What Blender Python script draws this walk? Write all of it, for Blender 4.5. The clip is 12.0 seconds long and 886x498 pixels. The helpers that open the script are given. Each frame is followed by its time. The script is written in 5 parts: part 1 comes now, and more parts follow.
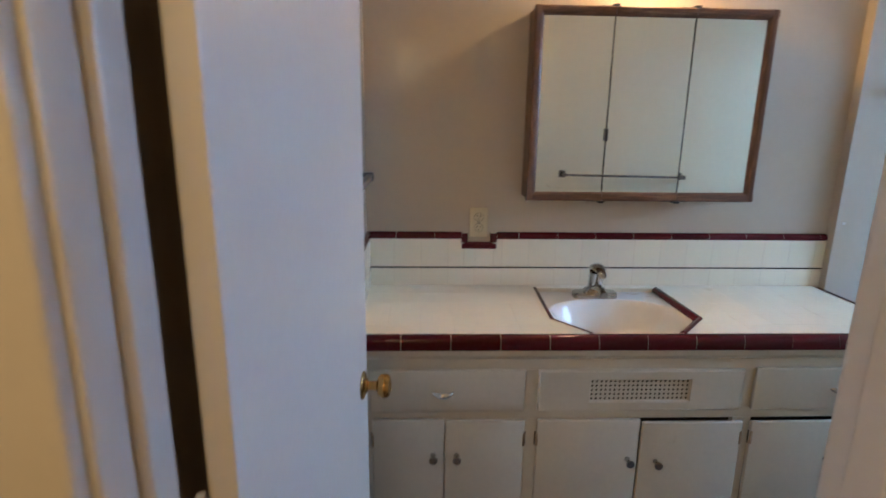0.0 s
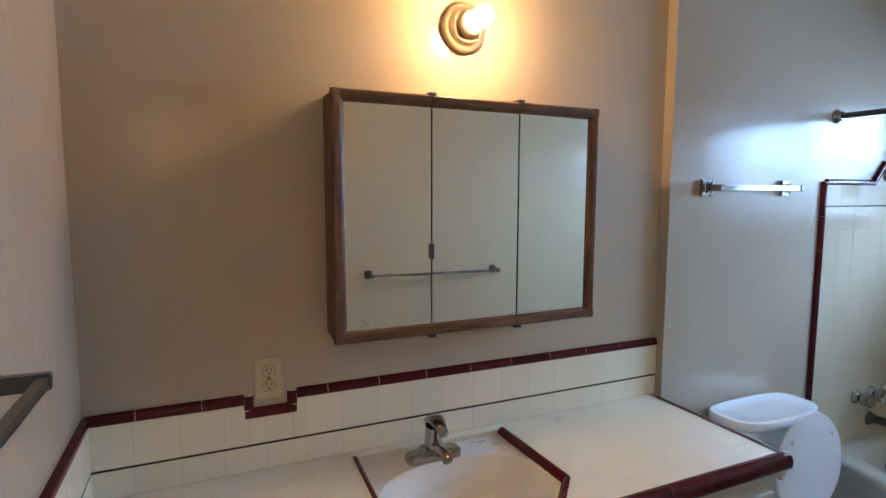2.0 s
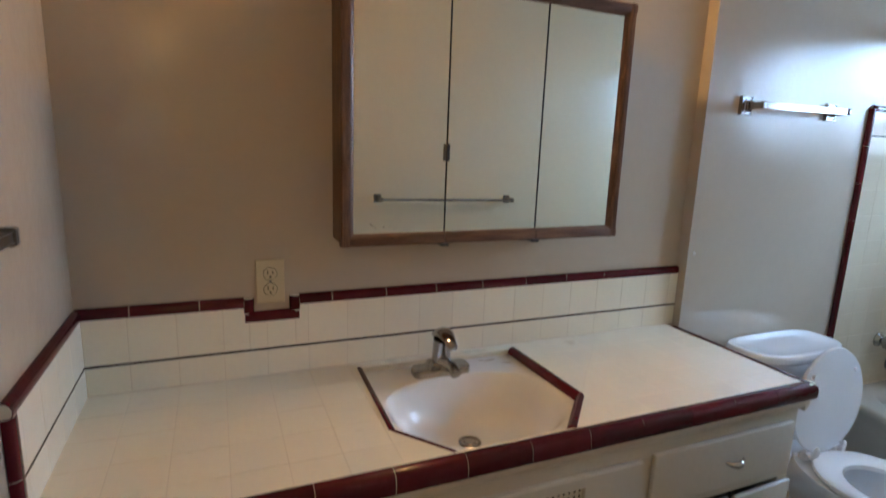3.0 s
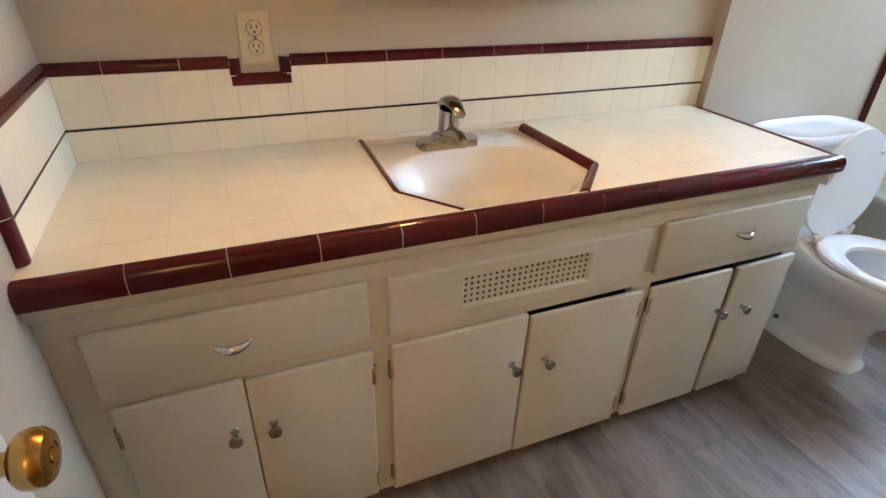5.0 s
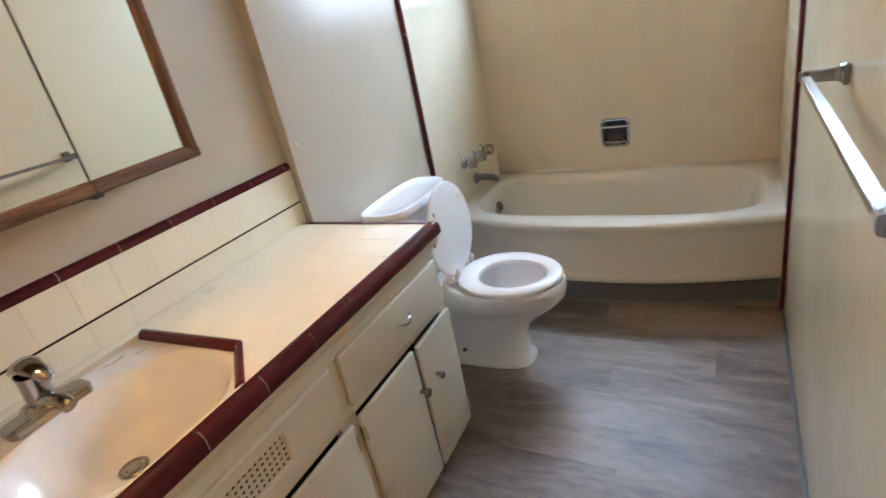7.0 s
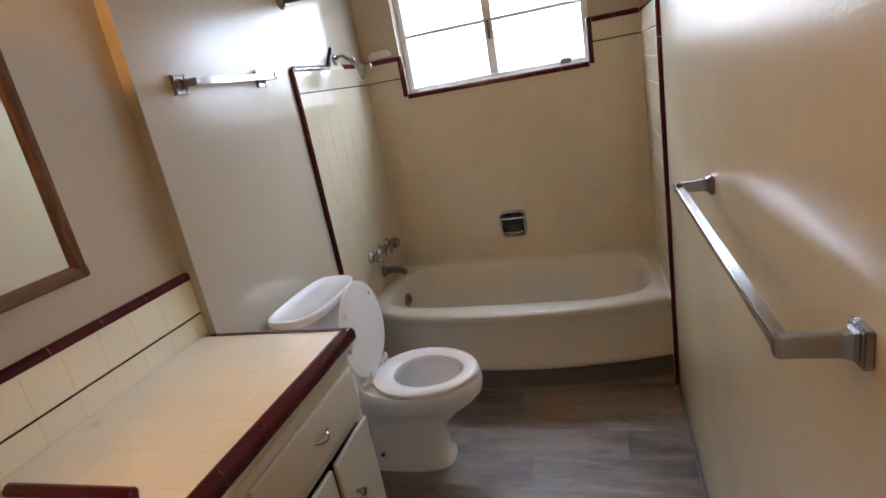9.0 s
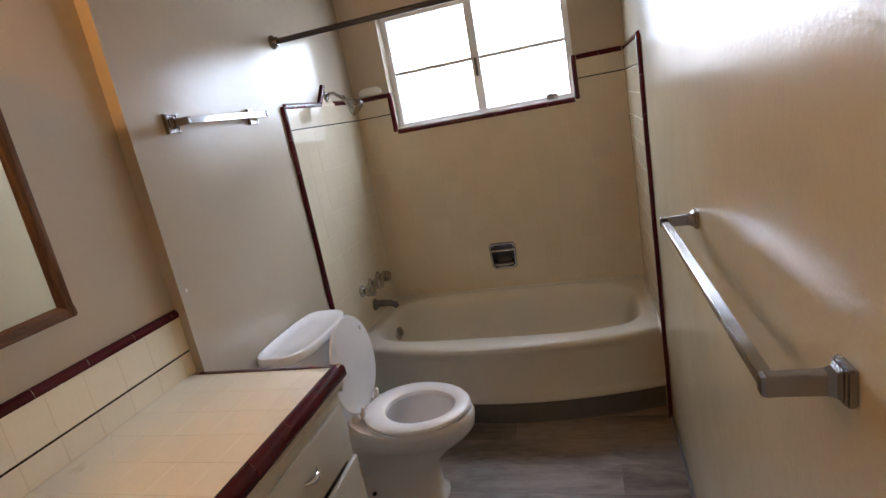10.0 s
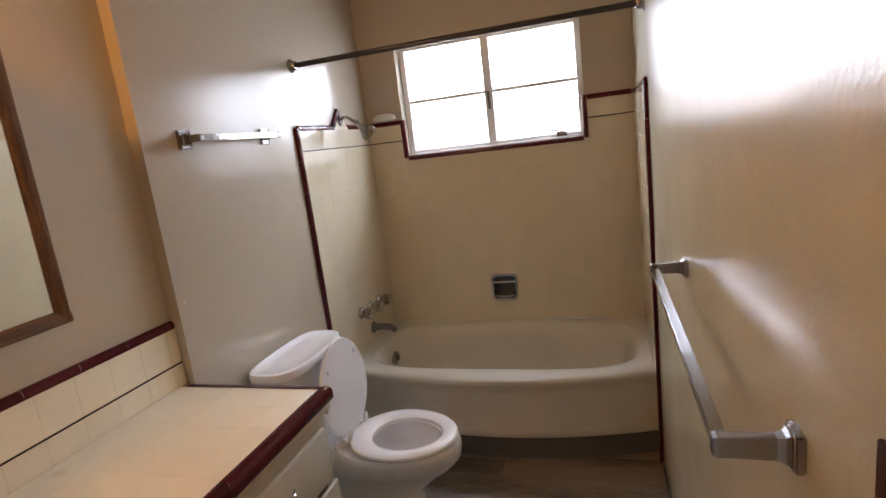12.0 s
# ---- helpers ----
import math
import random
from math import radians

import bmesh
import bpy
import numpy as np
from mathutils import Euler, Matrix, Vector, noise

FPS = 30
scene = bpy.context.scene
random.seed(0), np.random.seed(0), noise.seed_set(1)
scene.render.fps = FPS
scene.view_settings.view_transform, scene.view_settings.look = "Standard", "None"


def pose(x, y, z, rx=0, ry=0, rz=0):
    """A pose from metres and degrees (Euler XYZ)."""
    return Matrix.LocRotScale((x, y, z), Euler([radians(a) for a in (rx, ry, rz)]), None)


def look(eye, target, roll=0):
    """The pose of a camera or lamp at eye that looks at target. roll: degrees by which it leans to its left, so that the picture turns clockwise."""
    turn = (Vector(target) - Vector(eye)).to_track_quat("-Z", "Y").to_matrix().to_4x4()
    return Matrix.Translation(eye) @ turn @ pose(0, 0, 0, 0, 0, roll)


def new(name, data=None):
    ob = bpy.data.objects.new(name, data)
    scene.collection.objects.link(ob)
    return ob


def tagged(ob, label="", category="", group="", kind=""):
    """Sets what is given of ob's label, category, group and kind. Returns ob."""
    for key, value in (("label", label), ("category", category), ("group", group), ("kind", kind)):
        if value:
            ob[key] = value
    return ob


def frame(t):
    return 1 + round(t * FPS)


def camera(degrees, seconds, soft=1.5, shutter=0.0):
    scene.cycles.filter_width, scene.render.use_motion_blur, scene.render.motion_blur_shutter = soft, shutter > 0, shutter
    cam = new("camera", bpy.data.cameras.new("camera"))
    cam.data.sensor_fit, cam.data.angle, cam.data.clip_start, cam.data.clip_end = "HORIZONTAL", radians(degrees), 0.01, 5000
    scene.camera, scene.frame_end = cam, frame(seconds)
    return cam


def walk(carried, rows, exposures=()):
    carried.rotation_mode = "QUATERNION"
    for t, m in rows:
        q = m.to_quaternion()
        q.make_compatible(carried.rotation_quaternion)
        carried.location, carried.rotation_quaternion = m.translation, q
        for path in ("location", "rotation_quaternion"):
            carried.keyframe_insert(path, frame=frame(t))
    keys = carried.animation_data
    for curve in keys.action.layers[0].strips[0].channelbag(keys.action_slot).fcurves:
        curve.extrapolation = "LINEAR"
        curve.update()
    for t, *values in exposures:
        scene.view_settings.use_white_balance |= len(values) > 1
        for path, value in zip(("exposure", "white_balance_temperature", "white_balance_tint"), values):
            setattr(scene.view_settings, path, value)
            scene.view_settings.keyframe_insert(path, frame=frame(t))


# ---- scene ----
cam = camera(79.0, 12.0, shutter=0.3)
PATH = [
    (0, (0.222, -2.132, 1.515), (0.300, -0.192, 1.046), 0.80),
    (0.5, (0.180, -1.867, 1.522), (0.665, 0.043, 1.183), -1.82),
    (1, (0.192, -1.726, 1.611), (0.978, 0.098, 1.377), 1.12),
    (1.5, (0.286, -1.663, 1.631), (1.072, 0.163, 1.418), -0.13),
    (2, (0.301, -1.556, 1.633), (1.108, 0.263, 1.428), 0.13),
    (2.5, (0.310, -1.502, 1.605), (1.096, 0.326, 1.395), 0.65),
    (3, (0.327, -1.466, 1.498), (1.096, 0.338, 1.103), 2.07),
    (3.5, (0.339, -1.441, 1.440), (1.070, 0.269, 0.704), 3.65),
    (3.7, (0.340, -1.437, 1.404), (1.058, 0.245, 0.594), 3.83),
    (5.3, (0.347, -1.427, 1.331), (1.045, 0.149, 0.317), 0.56),
    (5.5, (0.360, -1.428, 1.345), (1.097, 0.131, 0.331), -1.27),
    (6, (0.442, -1.387, 1.384), (1.486, 0.042, 0.454), -5.98),
    (6.5, (0.467, -1.410, 1.458), (1.857, -0.229, 0.637), -9.98),
    (7, (0.519, -1.388, 1.445), (2.094, -0.447, 0.651), -11.93),
    (7.2, (0.521, -1.398, 1.469), (2.142, -0.538, 0.672), -12.55),
    (8.8, (0.531, -1.350, 1.507), (2.329, -0.748, 0.873), -10.37),
    (9, (0.531, -1.355, 1.514), (2.348, -0.756, 0.932), -10.51),
    (9.5, (0.529, -1.361, 1.526), (2.376, -0.784, 1.020), -10.85),
    (10, (0.528, -1.361, 1.529), (2.388, -0.804, 1.048), -10.65),
    (10.5, (0.531, -1.363, 1.529), (2.397, -0.818, 1.057), -10.06),
    (11, (0.531, -1.367, 1.533), (2.407, -0.846, 1.077), -9.54),
    (11.5, (0.536, -1.381, 1.540), (2.423, -0.888, 1.101), -8.91),
    (12, (0.525, -1.416, 1.546), (2.397, -0.827, 1.157), -7.02),
]
EXPOSURES = [(0.0, .34, 4950, 14), (0.35, .46, 5350, 14), (0.6, .45, 5500, 14), (1.0, .13, 5300, 16), (1.5, .07, 5300, 16), (2.7, -.05, 5450, 17), (3.5, .23, 6000, 18), (5.3, 1.03, 6150, 17), (6.0, 1.22, 5950, 15),
             (7.0, .83, 6350, 19), (8.8, .17, 7150, 27), (9.6, -.13, 7250, 28), (12.0, -.07, 7900, 33)]
walk(cam, [(t, look(eye, target, roll)) for t, eye, target, roll in PATH], EXPOSURES)

# ---- light ----
world = bpy.data.worlds.new("sky_world")
scene.world = world
world.use_nodes = True
sky = world.node_tree.nodes.new("ShaderNodeTexSky")
sky.sky_type, sky.sun_disc, sky.sun_elevation, sky.sun_rotation = "NISHITA", False, radians(50), radians(250)
world.node_tree.links.new(sky.outputs[0], world.node_tree.nodes["Background"].inputs[0])
world.node_tree.nodes["Background"].inputs[1].default_value = 0.12


def lamp(name, kind, energy, colour, m, **settings):
    data = bpy.data.lights.new(name, kind)
    data.energy, data.color = energy, colour
    if "size" in settings:
        data.shape, data.size, data.size_y = "RECTANGLE", settings["size"], settings["size_y"]
    if "radius" in settings:
        data.shadow_soft_size = settings["radius"]
    ob = new(name, data)
    ob.matrix_world = m
    return ob


# bright sky outside the window, and the warm lamp of the hall behind the doorway
lamp("window_skylight", "AREA", 250, (0.54, 0.78, 1.0), look((4.30, -0.81, 2.68), (2.0, -0.81, 2.50)), size=2.6, size_y=1.9)
lamp("hall_lamp", "POINT", 18, (1.0, 0.63, 0.23), pose(-0.20, -2.75, 2.1), radius=0.32)


# ---- materials ----
def ramp(nt, stops):
    n = nt.nodes.new("ShaderNodeValToRGB")
    e = n.color_ramp.elements
    e[0].position, e[0].color = stops[0][0], (*stops[0][1], 1)
    e[1].position, e[1].color = stops[-1][0], (*stops[-1][1], 1)
    for p, c in stops[1:-1]:
        e.new(p).color = (*c, 1)
    return n


def noise_tex(nt, scale, detail=3.0, stretch=(1, 1, 1), shift=None):
    geo = nt.nodes.new("ShaderNodeNewGeometry")
    mp = nt.nodes.new("ShaderNodeMapping")
    mp.inputs["Scale"].default_value = stretch
    nt.links.new(geo.outputs["Position"], mp.inputs["Vector"])
    if shift:
        nt.links.new(shift, mp.inputs["Location"])
    n = nt.nodes.new("ShaderNodeTexNoise")
    n.inputs["Scale"].default_value, n.inputs["Detail"].default_value = scale, detail
    nt.links.new(mp.outputs[0], n.inputs["Vector"])
    return n


def surface(name, base, rough, vary=0.06, large=3.0, fine=60.0, bump=0.0, bump_scale=120.0, metal=0.0, rough_vary=0.1, piece=0.0,
            dirt=None, dirt_at=0.62, bump_large=0.0, coat=0.0, stretch=(1, 1, 1)):
    """A paint, glaze, metal or porcelain: base colour with broad and fine variation, uneven gloss, fine relief and stains."""
    m = bpy.data.materials.new(name)
    m.use_nodes = True
    nt = m.node_tree
    b = nt.nodes["Principled BSDF"]
    b.inputs["Metallic"].default_value = metal
    b.inputs["Coat Weight"].default_value = coat
    b.inputs["Coat Roughness"].default_value = 0.08
    n1, n2 = noise_tex(nt, large, 4.0, stretch), noise_tex(nt, fine, 3.0, stretch)
    mix = nt.nodes.new("ShaderNodeMix")
    mix.data_type = "FLOAT"
    mix.inputs[0].default_value = 0.4
    nt.links.new(n1.outputs["Fac"], mix.inputs[2])
    nt.links.new(n2.outputs["Fac"], mix.inputs[3])
    r = ramp(nt, [(0.3, tuple(c * (1 - vary) for c in base)), (0.7, tuple(min(1, c * (1 + vary)) for c in base))])
    nt.links.new(mix.outputs[0], r.inputs[0])
    colour = r.outputs[0]
    if piece:
        info = nt.nodes.new("ShaderNodeObjectInfo")
        hsv = nt.nodes.new("ShaderNodeHueSaturation")
        rng = nt.nodes.new("ShaderNodeMapRange")
        rng.inputs[3].default_value, rng.inputs[4].default_value = 1 - piece, 1 + piece
        nt.links.new(info.outputs["Random"], rng.inputs[0])
        nt.links.new(rng.outputs[0], hsv.inputs["Value"])
        nt.links.new(colour, hsv.inputs["Color"])
        colour = hsv.outputs[0]
    if dirt:
        d = noise_tex(nt, 7.0, 8.0)
        dr = ramp(nt, [(dirt_at, (0, 0, 0)), (min(1.0, dirt_at + 0.16), (1, 1, 1))])
        nt.links.new(d.outputs["Fac"], dr.inputs[0])
        dm = nt.nodes.new("ShaderNodeMix")
        dm.data_type = "RGBA"
        nt.links.new(dr.outputs[0], dm.inputs[0])
        nt.links.new(colour, dm.inputs[6])
        dm.inputs[7].default_value = (*dirt, 1)
        colour = dm.outputs[2]
    nt.links.new(colour, b.inputs["Base Color"])
    rr = nt.nodes.new("ShaderNodeMapRange")
    rr.inputs[1].default_value, rr.inputs[2].default_value = 0.3, 0.7
    rr.inputs[3].default_value, rr.inputs[4].default_value = max(0.02, rough * (1 - rough_vary)), rough * (1 + rough_vary)
    nt.links.new(n1.outputs["Fac"], rr.inputs[0])
    nt.links.new(rr.outputs[0], b.inputs["Roughness"])
    if bump or bump_large:
        b1 = nt.nodes.new("ShaderNodeBump")
        b1.inputs["Strength"].default_value, b1.inputs["Distance"].default_value = 1.0, bump
        nb = noise_tex(nt, bump_scale, 2.0)
        nt.links.new(nb.outputs["Fac"], b1.inputs["Height"])
        if bump_large:
            b2 = nt.nodes.new("ShaderNodeBump")
            b2.inputs["Strength"].default_value, b2.inputs["Distance"].default_value = 1.0, bump_large
            nl = noise_tex(nt, 6.0, 2.0)
            nt.links.new(nl.outputs["Fac"], b2.inputs["Height"])
            nt.links.new(b2.outputs[0], b1.inputs["Normal"])
        nt.links.new(b1.outputs[0], b.inputs["Normal"])
    return m


def grained(name, dark, mid, light, scale, stretch, rough, contrast=(0.32, 0.5, 0.68), by_piece=True, bump=0.0004):
    """Wood or wood-look grain, drawn out along one axis; each piece takes its own stretch of it."""
    m = bpy.data.materials.new(name)
    m.use_nodes = True
    nt = m.node_tree
    b = nt.nodes["Principled BSDF"]
    shift = None
    if by_piece:
        info = nt.nodes.new("ShaderNodeObjectInfo")
        comb = nt.nodes.new("ShaderNodeCombineXYZ")
        mul = nt.nodes.new("ShaderNodeMath")
        mul.operation = "MULTIPLY"
        mul.inputs[1].default_value = 37.0
        nt.links.new(info.outputs["Random"], mul.inputs[0])
        for i in range(3):
            nt.links.new(mul.outputs[0], comb.inputs[i])
        shift = comb.outputs[0]
    n = noise_tex(nt, scale, 6.0, stretch, shift)
    n.inputs["Distortion"].default_value = 0.6
    f = noise_tex(nt, scale * 7, 4.0, stretch, shift)
    mix = nt.nodes.new("ShaderNodeMix")
    mix.data_type = "FLOAT"
    mix.inputs[0].default_value = 0.27
    nt.links.new(n.outputs["Fac"], mix.inputs[2])
    nt.links.new(f.outputs["Fac"], mix.inputs[3])
    r = ramp(nt, [(contrast[0], dark), (contrast[1], mid), (contrast[2], light)])
    nt.links.new(mix.outputs[0], r.inputs[0])
    nt.links.new(r.outputs[0], b.inputs["Base Color"])
    b.inputs["Roughness"].default_value = rough
    bp = nt.nodes.new("ShaderNodeBump")
    bp.inputs["Distance"].default_value = bump
    nt.links.new(mix.outputs[0], bp.inputs["Height"])
    nt.links.new(bp.outputs[0], b.inputs["Normal"])
    return m


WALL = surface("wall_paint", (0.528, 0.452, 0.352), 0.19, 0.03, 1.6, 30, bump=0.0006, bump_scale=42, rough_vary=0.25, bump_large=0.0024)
# south wall's copy of the cream paint: rolled relief, colour lightened for light there
ROLLED = surface("rolled_wall_paint_lit", (0.63, 0.555, 0.39), 0.215, 0.03, 1.6, 30, bump=0.0006, bump_scale=75, rough_vary=0.25, bump_large=0.0022)
# the ceiling is out of view; its colour is darkened to weaken bounced light
CEIL = surface("ceiling_paint", (0.53, 0.47, 0.38), 0.6, 0.03, 2, 40, bump=0.0006, bump_scale=120)
TRIM = surface("trim_paint", (0.64, 0.605, 0.56), 0.34, 0.03, 4, 60, bump=0.0004, bump_scale=60, bump_large=0.0008)
CAB = surface("cabinet_paint", (0.575, 0.53, 0.435), 0.36, 0.05, 5, 70, bump=0.0004, bump_scale=45, bump_large=0.0012, dirt=(0.36, 0.29, 0.19), dirt_at=0.68)
CABWORN = surface("worn_hinge_paint", (0.40, 0.32, 0.21), 0.45, 0.25, 25, 150, bump=0.0004, dirt=(0.10, 0.07, 0.045), dirt_at=0.5)
# near-black colour that paints in the shade of recesses and gaps
DARK = surface("recess_shade", (0.03, 0.025, 0.02), 0.8, 0.1)
TILE = surface("cream_tile", (0.86, 0.79, 0.62), 0.16, 0.03, 5, 80, piece=0.015, bump_large=0.0012, dirt=(0.60, 0.50, 0.33), dirt_at=0.66)
TUBTILE = surface("pale_yellow_tile", (0.69, 0.60, 0.44), 0.115, 0.03, 5, 80, piece=0.02, bump_large=0.001)
MAROON = surface("maroon_tile", (0.072, 0.006, 0.011), 0.13, 0.2, 12, 90, piece=0.25, bump_large=0.0010)
MAROON.node_tree.nodes["Principled BSDF"].inputs["Specular IOR Level"].default_value = 0.4
LINER = surface("black_liner_tile", (0.018, 0.008, 0.008), 0.2, 0.2, 12, 90)
GROUT = surface("grout", (0.70, 0.62, 0.46), 0.4, 0.05, 20, 150, bump=0.0002, bump_scale=300, dirt=(0.55, 0.45, 0.30), dirt_at=0.64)
TUBGROUT = surface("pale_grout", (0.68, 0.595, 0.44), 0.5, 0.06, 20, 150, bump=0.0005, bump_scale=300)
CHINA = surface("white_china", (0.84, 0.85, 0.87), 0.08, 0.02, 4, 40, coat=0.5)
SINKWHITE = surface("sink_enamel", (0.80, 0.78, 0.74), 0.19, 0.03, 5, 50, dirt=(0.62, 0.52, 0.36), dirt_at=0.7)
SEATW = surface("white_plastic", (0.85, 0.85, 0.86), 0.2, 0.02, 6, 60)
TUBW = surface("tub_enamel", (0.66, 0.64, 0.56), 0.22, 0.03, 3, 40, coat=0.08, bump_large=0.0006)
CHROME = surface("chrome", (0.62, 0.62, 0.62), 0.10, 0.04, 8, 90, metal=1.0, rough_vary=0.4)
WORN = surface("worn_chrome", (0.40, 0.395, 0.39), 0.11, 0.08, 10, 90, metal=1.0, rough_vary=0.4)
DULL = surface("dull_dark_metal", (0.16, 0.16, 0.16), 0.3, 0.15, 10, 90, metal=0.8)
STEEL = surface("brushed_steel", (0.34, 0.33, 0.32), 0.22, 0.08, 10, 120, metal=1.0, rough_vary=0.3)
BRASS = surface("worn_brass", (0.48, 0.31, 0.10), 0.22, 0.15, 14, 90, metal=1.0, rough_vary=0.4)
IVORY = surface("ivory_plastic", (0.62, 0.53, 0.34), 0.35, 0.03, 10, 60)
SLOT = surface("dark_slot", (0.02, 0.015, 0.01), 0.6, 0.05)
RUBBER = surface("grey_vinyl_base", (0.11, 0.11, 0.115), 0.45, 0.08, 8, 90, bump=0.0003)
RODM = surface("dark_rod_metal", (0.066, 0.066, 0.072), 0.35, 0.1, 10, 80, metal=0.6)
ALU = surface("window_paint", (0.78, 0.79, 0.80), 0.4, 0.06, 8, 70, bump=0.0003)
LAMPBASE = surface("lamp_ceramic", (0.34, 0.27, 0.19), 0.35, 0.1, 20, 80)
SWITCH = surface("brown_switch_plate", (0.055, 0.018, 0.010), 0.35, 0.1, 20, 90)
SOAP = surface("soap_white", (0.8, 0.8, 0.78), 0.45, 0.02)
HALL = surface("hall_paint", (0.66, 0.58, 0.42), 0.5, 0.03, 2, 40, bump=0.0006, bump_scale=120)
WALNUT = grained("walnut_frame", (0.060, 0.026, 0.012), (0.130, 0.058, 0.026), (0.22, 0.115, 0.052), 9.0, (1, 9, 9), 0.45)
WALNUT_UP = grained("walnut_frame_upright", (0.060, 0.026, 0.012), (0.130, 0.058, 0.026), (0.22, 0.115, 0.052), 9.0, (9, 9, 1), 0.45)
PLANK = grained("grey_vinyl_plank", (0.092, 0.066, 0.052), (0.188, 0.145, 0.118), (0.292, 0.238, 0.200), 2.5, (3.2, 0.8, 1), 0.42, (0.34, 0.49, 0.66), bump=0.0003)

MIRROR = bpy.data.materials.new("mirror_glass")
MIRROR.use_nodes = True
mb = MIRROR.node_tree.nodes["Principled BSDF"]
mb.inputs["Base Color"].default_value = (0.90, 0.92, 0.90, 1)
mb.inputs["Metallic"].default_value, mb.inputs["Roughness"].default_value = 1.0, 0.015

GLASS = bpy.data.materials.new("window_glass")
GLASS.use_nodes = True
gb = GLASS.node_tree.nodes["Principled BSDF"]
gb.inputs["Base Color"].default_value = (0.96, 0.98, 0.98, 1)
gb.inputs["Transmission Weight"].default_value, gb.inputs["Roughness"].default_value, gb.inputs["IOR"].default_value = 1.0, 0.0, 1.45

BULB = bpy.data.materials.new("lit_bulb")
BULB.use_nodes = True
bb = BULB.node_tree.nodes["Principled BSDF"]
bb.inputs["Emission Color"].default_value = (1.0, 0.565, 0.18, 1)
bb.inputs["Emission Strength"].default_value = 300.0

BACKDROP = bpy.data.materials.new("bright_haze_outside")
BACKDROP.use_nodes = True
hb = BACKDROP.node_tree.nodes["Principled BSDF"]
hb.inputs["Base Color"].default_value = (0.5, 0.55, 0.6, 1)
hb.inputs["Emission Color"].default_value = (0.68, 0.86, 1.0, 1)
hb.inputs["Emission Strength"].default_value = 4.5

WATER = surface("bowl_water", (0.17, 0.17, 0.16), 0.04, 0.05, 8, 60)


# ---- building ----
def part(name, bm, material, parent=None, label="", smooth=False):
    """Links a bmesh, given in the world's coordinates, as one mesh object, under a thing or part if one is given."""
    bmesh.ops.recalc_face_normals(bm, faces=bm.faces)
    me = bpy.data.meshes.new(name)
    bm.to_mesh(me)
    bm.free()
    me.materials.append(material)
    if smooth:
        for p in me.polygons:
            p.use_smooth = True
        me.set_sharp_from_angle(angle=radians(38))
    ob = new(name, me)
    return under(ob, parent, label)


def under(ob, parent, label=""):
    if parent:
        ob.parent = parent
        if not parent.parent:
            ob.matrix_parent_inverse = Matrix.Translation(-parent.location)
    if label:
        ob["label"] = label
    return ob


def thing(name, place, label, category, group=""):
    ob = new(name)
    ob.empty_display_size = 0.05
    ob.location = place
    return tagged(ob, label, category, group)


def box(x0, x1, y0, y1, z0, z1, bevel=0.0, segments=2, bm=None):
    out = bmesh.new()
    bmesh.ops.create_cube(out, size=1)
    for v in out.verts:
        v.co = (x0 + (v.co.x + 0.5) * (x1 - x0), y0 + (v.co.y + 0.5) * (y1 - y0), z0 + (v.co.z + 0.5) * (z1 - z0))
    if bevel:
        bmesh.ops.bevel(out, geom=out.edges[:], offset=bevel, segments=segments, affect="EDGES", profile=0.5)
    return merge(bm, out) if bm else out


def merge(a, b):
    me = bpy.data.meshes.new("temporary")
    b.to_mesh(me)
    b.free()
    a.from_mesh(me)
    bpy.data.meshes.remove(me)
    return a


def lathe(profile, m, seg=32, bm=None):
    """Turns (radius, height) pairs about the local z axis of the pose m."""
    out = bm or bmesh.new()
    rings = []
    for r, h in profile:
        if r < 1e-5:
            rings.append([out.verts.new(m @ Vector((0, 0, h)))])
        else:
            rings.append([out.verts.new(m @ Vector((r * math.cos(2 * math.pi * i / seg), r * math.sin(2 * math.pi * i / seg), h))) for i in range(seg)])
    for a, b in zip(rings, rings[1:]):
        for i in range(seg):
            j = (i + 1) % seg
            if len(a) == 1 and len(b) == 1:
                continue
            if len(a) == 1:
                out.faces.new((a[0], b[i], b[j]))
            elif len(b) == 1:
                out.faces.new((a[i], a[j], b[0]))
            else:
                out.faces.new((a[i], a[j], b[j], b[i]))
    for ring, flip in ((rings[0], True), (rings[-1], False)):
        if len(ring) > 2:
            out.faces.new(ring[::-1] if flip else ring)
    return out


def tube(points, radius, seg=14, bm=None):
    """A round pipe along points; radius may be one number or one for each point."""
    out = bm or bmesh.new()
    pts = [Vector(p) for p in points]
    rad = radius if isinstance(radius, (list, tuple)) else [radius] * len(pts)
    rings, side = [], None
    for i, p in enumerate(pts):
        d = (pts[min(i + 1, len(pts) - 1)] - pts[max(i - 1, 0)]).normalized()
        side = d.orthogonal().normalized() if side is None else (side - d * side.dot(d)).normalized()
        other = d.cross(side)
        rings.append([out.verts.new(p + rad[i] * (math.cos(2 * math.pi * k / seg) * side + math.sin(2 * math.pi * k / seg) * other)) for k in range(seg)])
    for a, b in zip(rings, rings[1:]):
        for i in range(seg):
            out.faces.new((a[i], a[(i + 1) % seg], b[(i + 1) % seg], b[i]))
    out.faces.new(rings[0][::-1])
    out.faces.new(rings[-1])
    return out


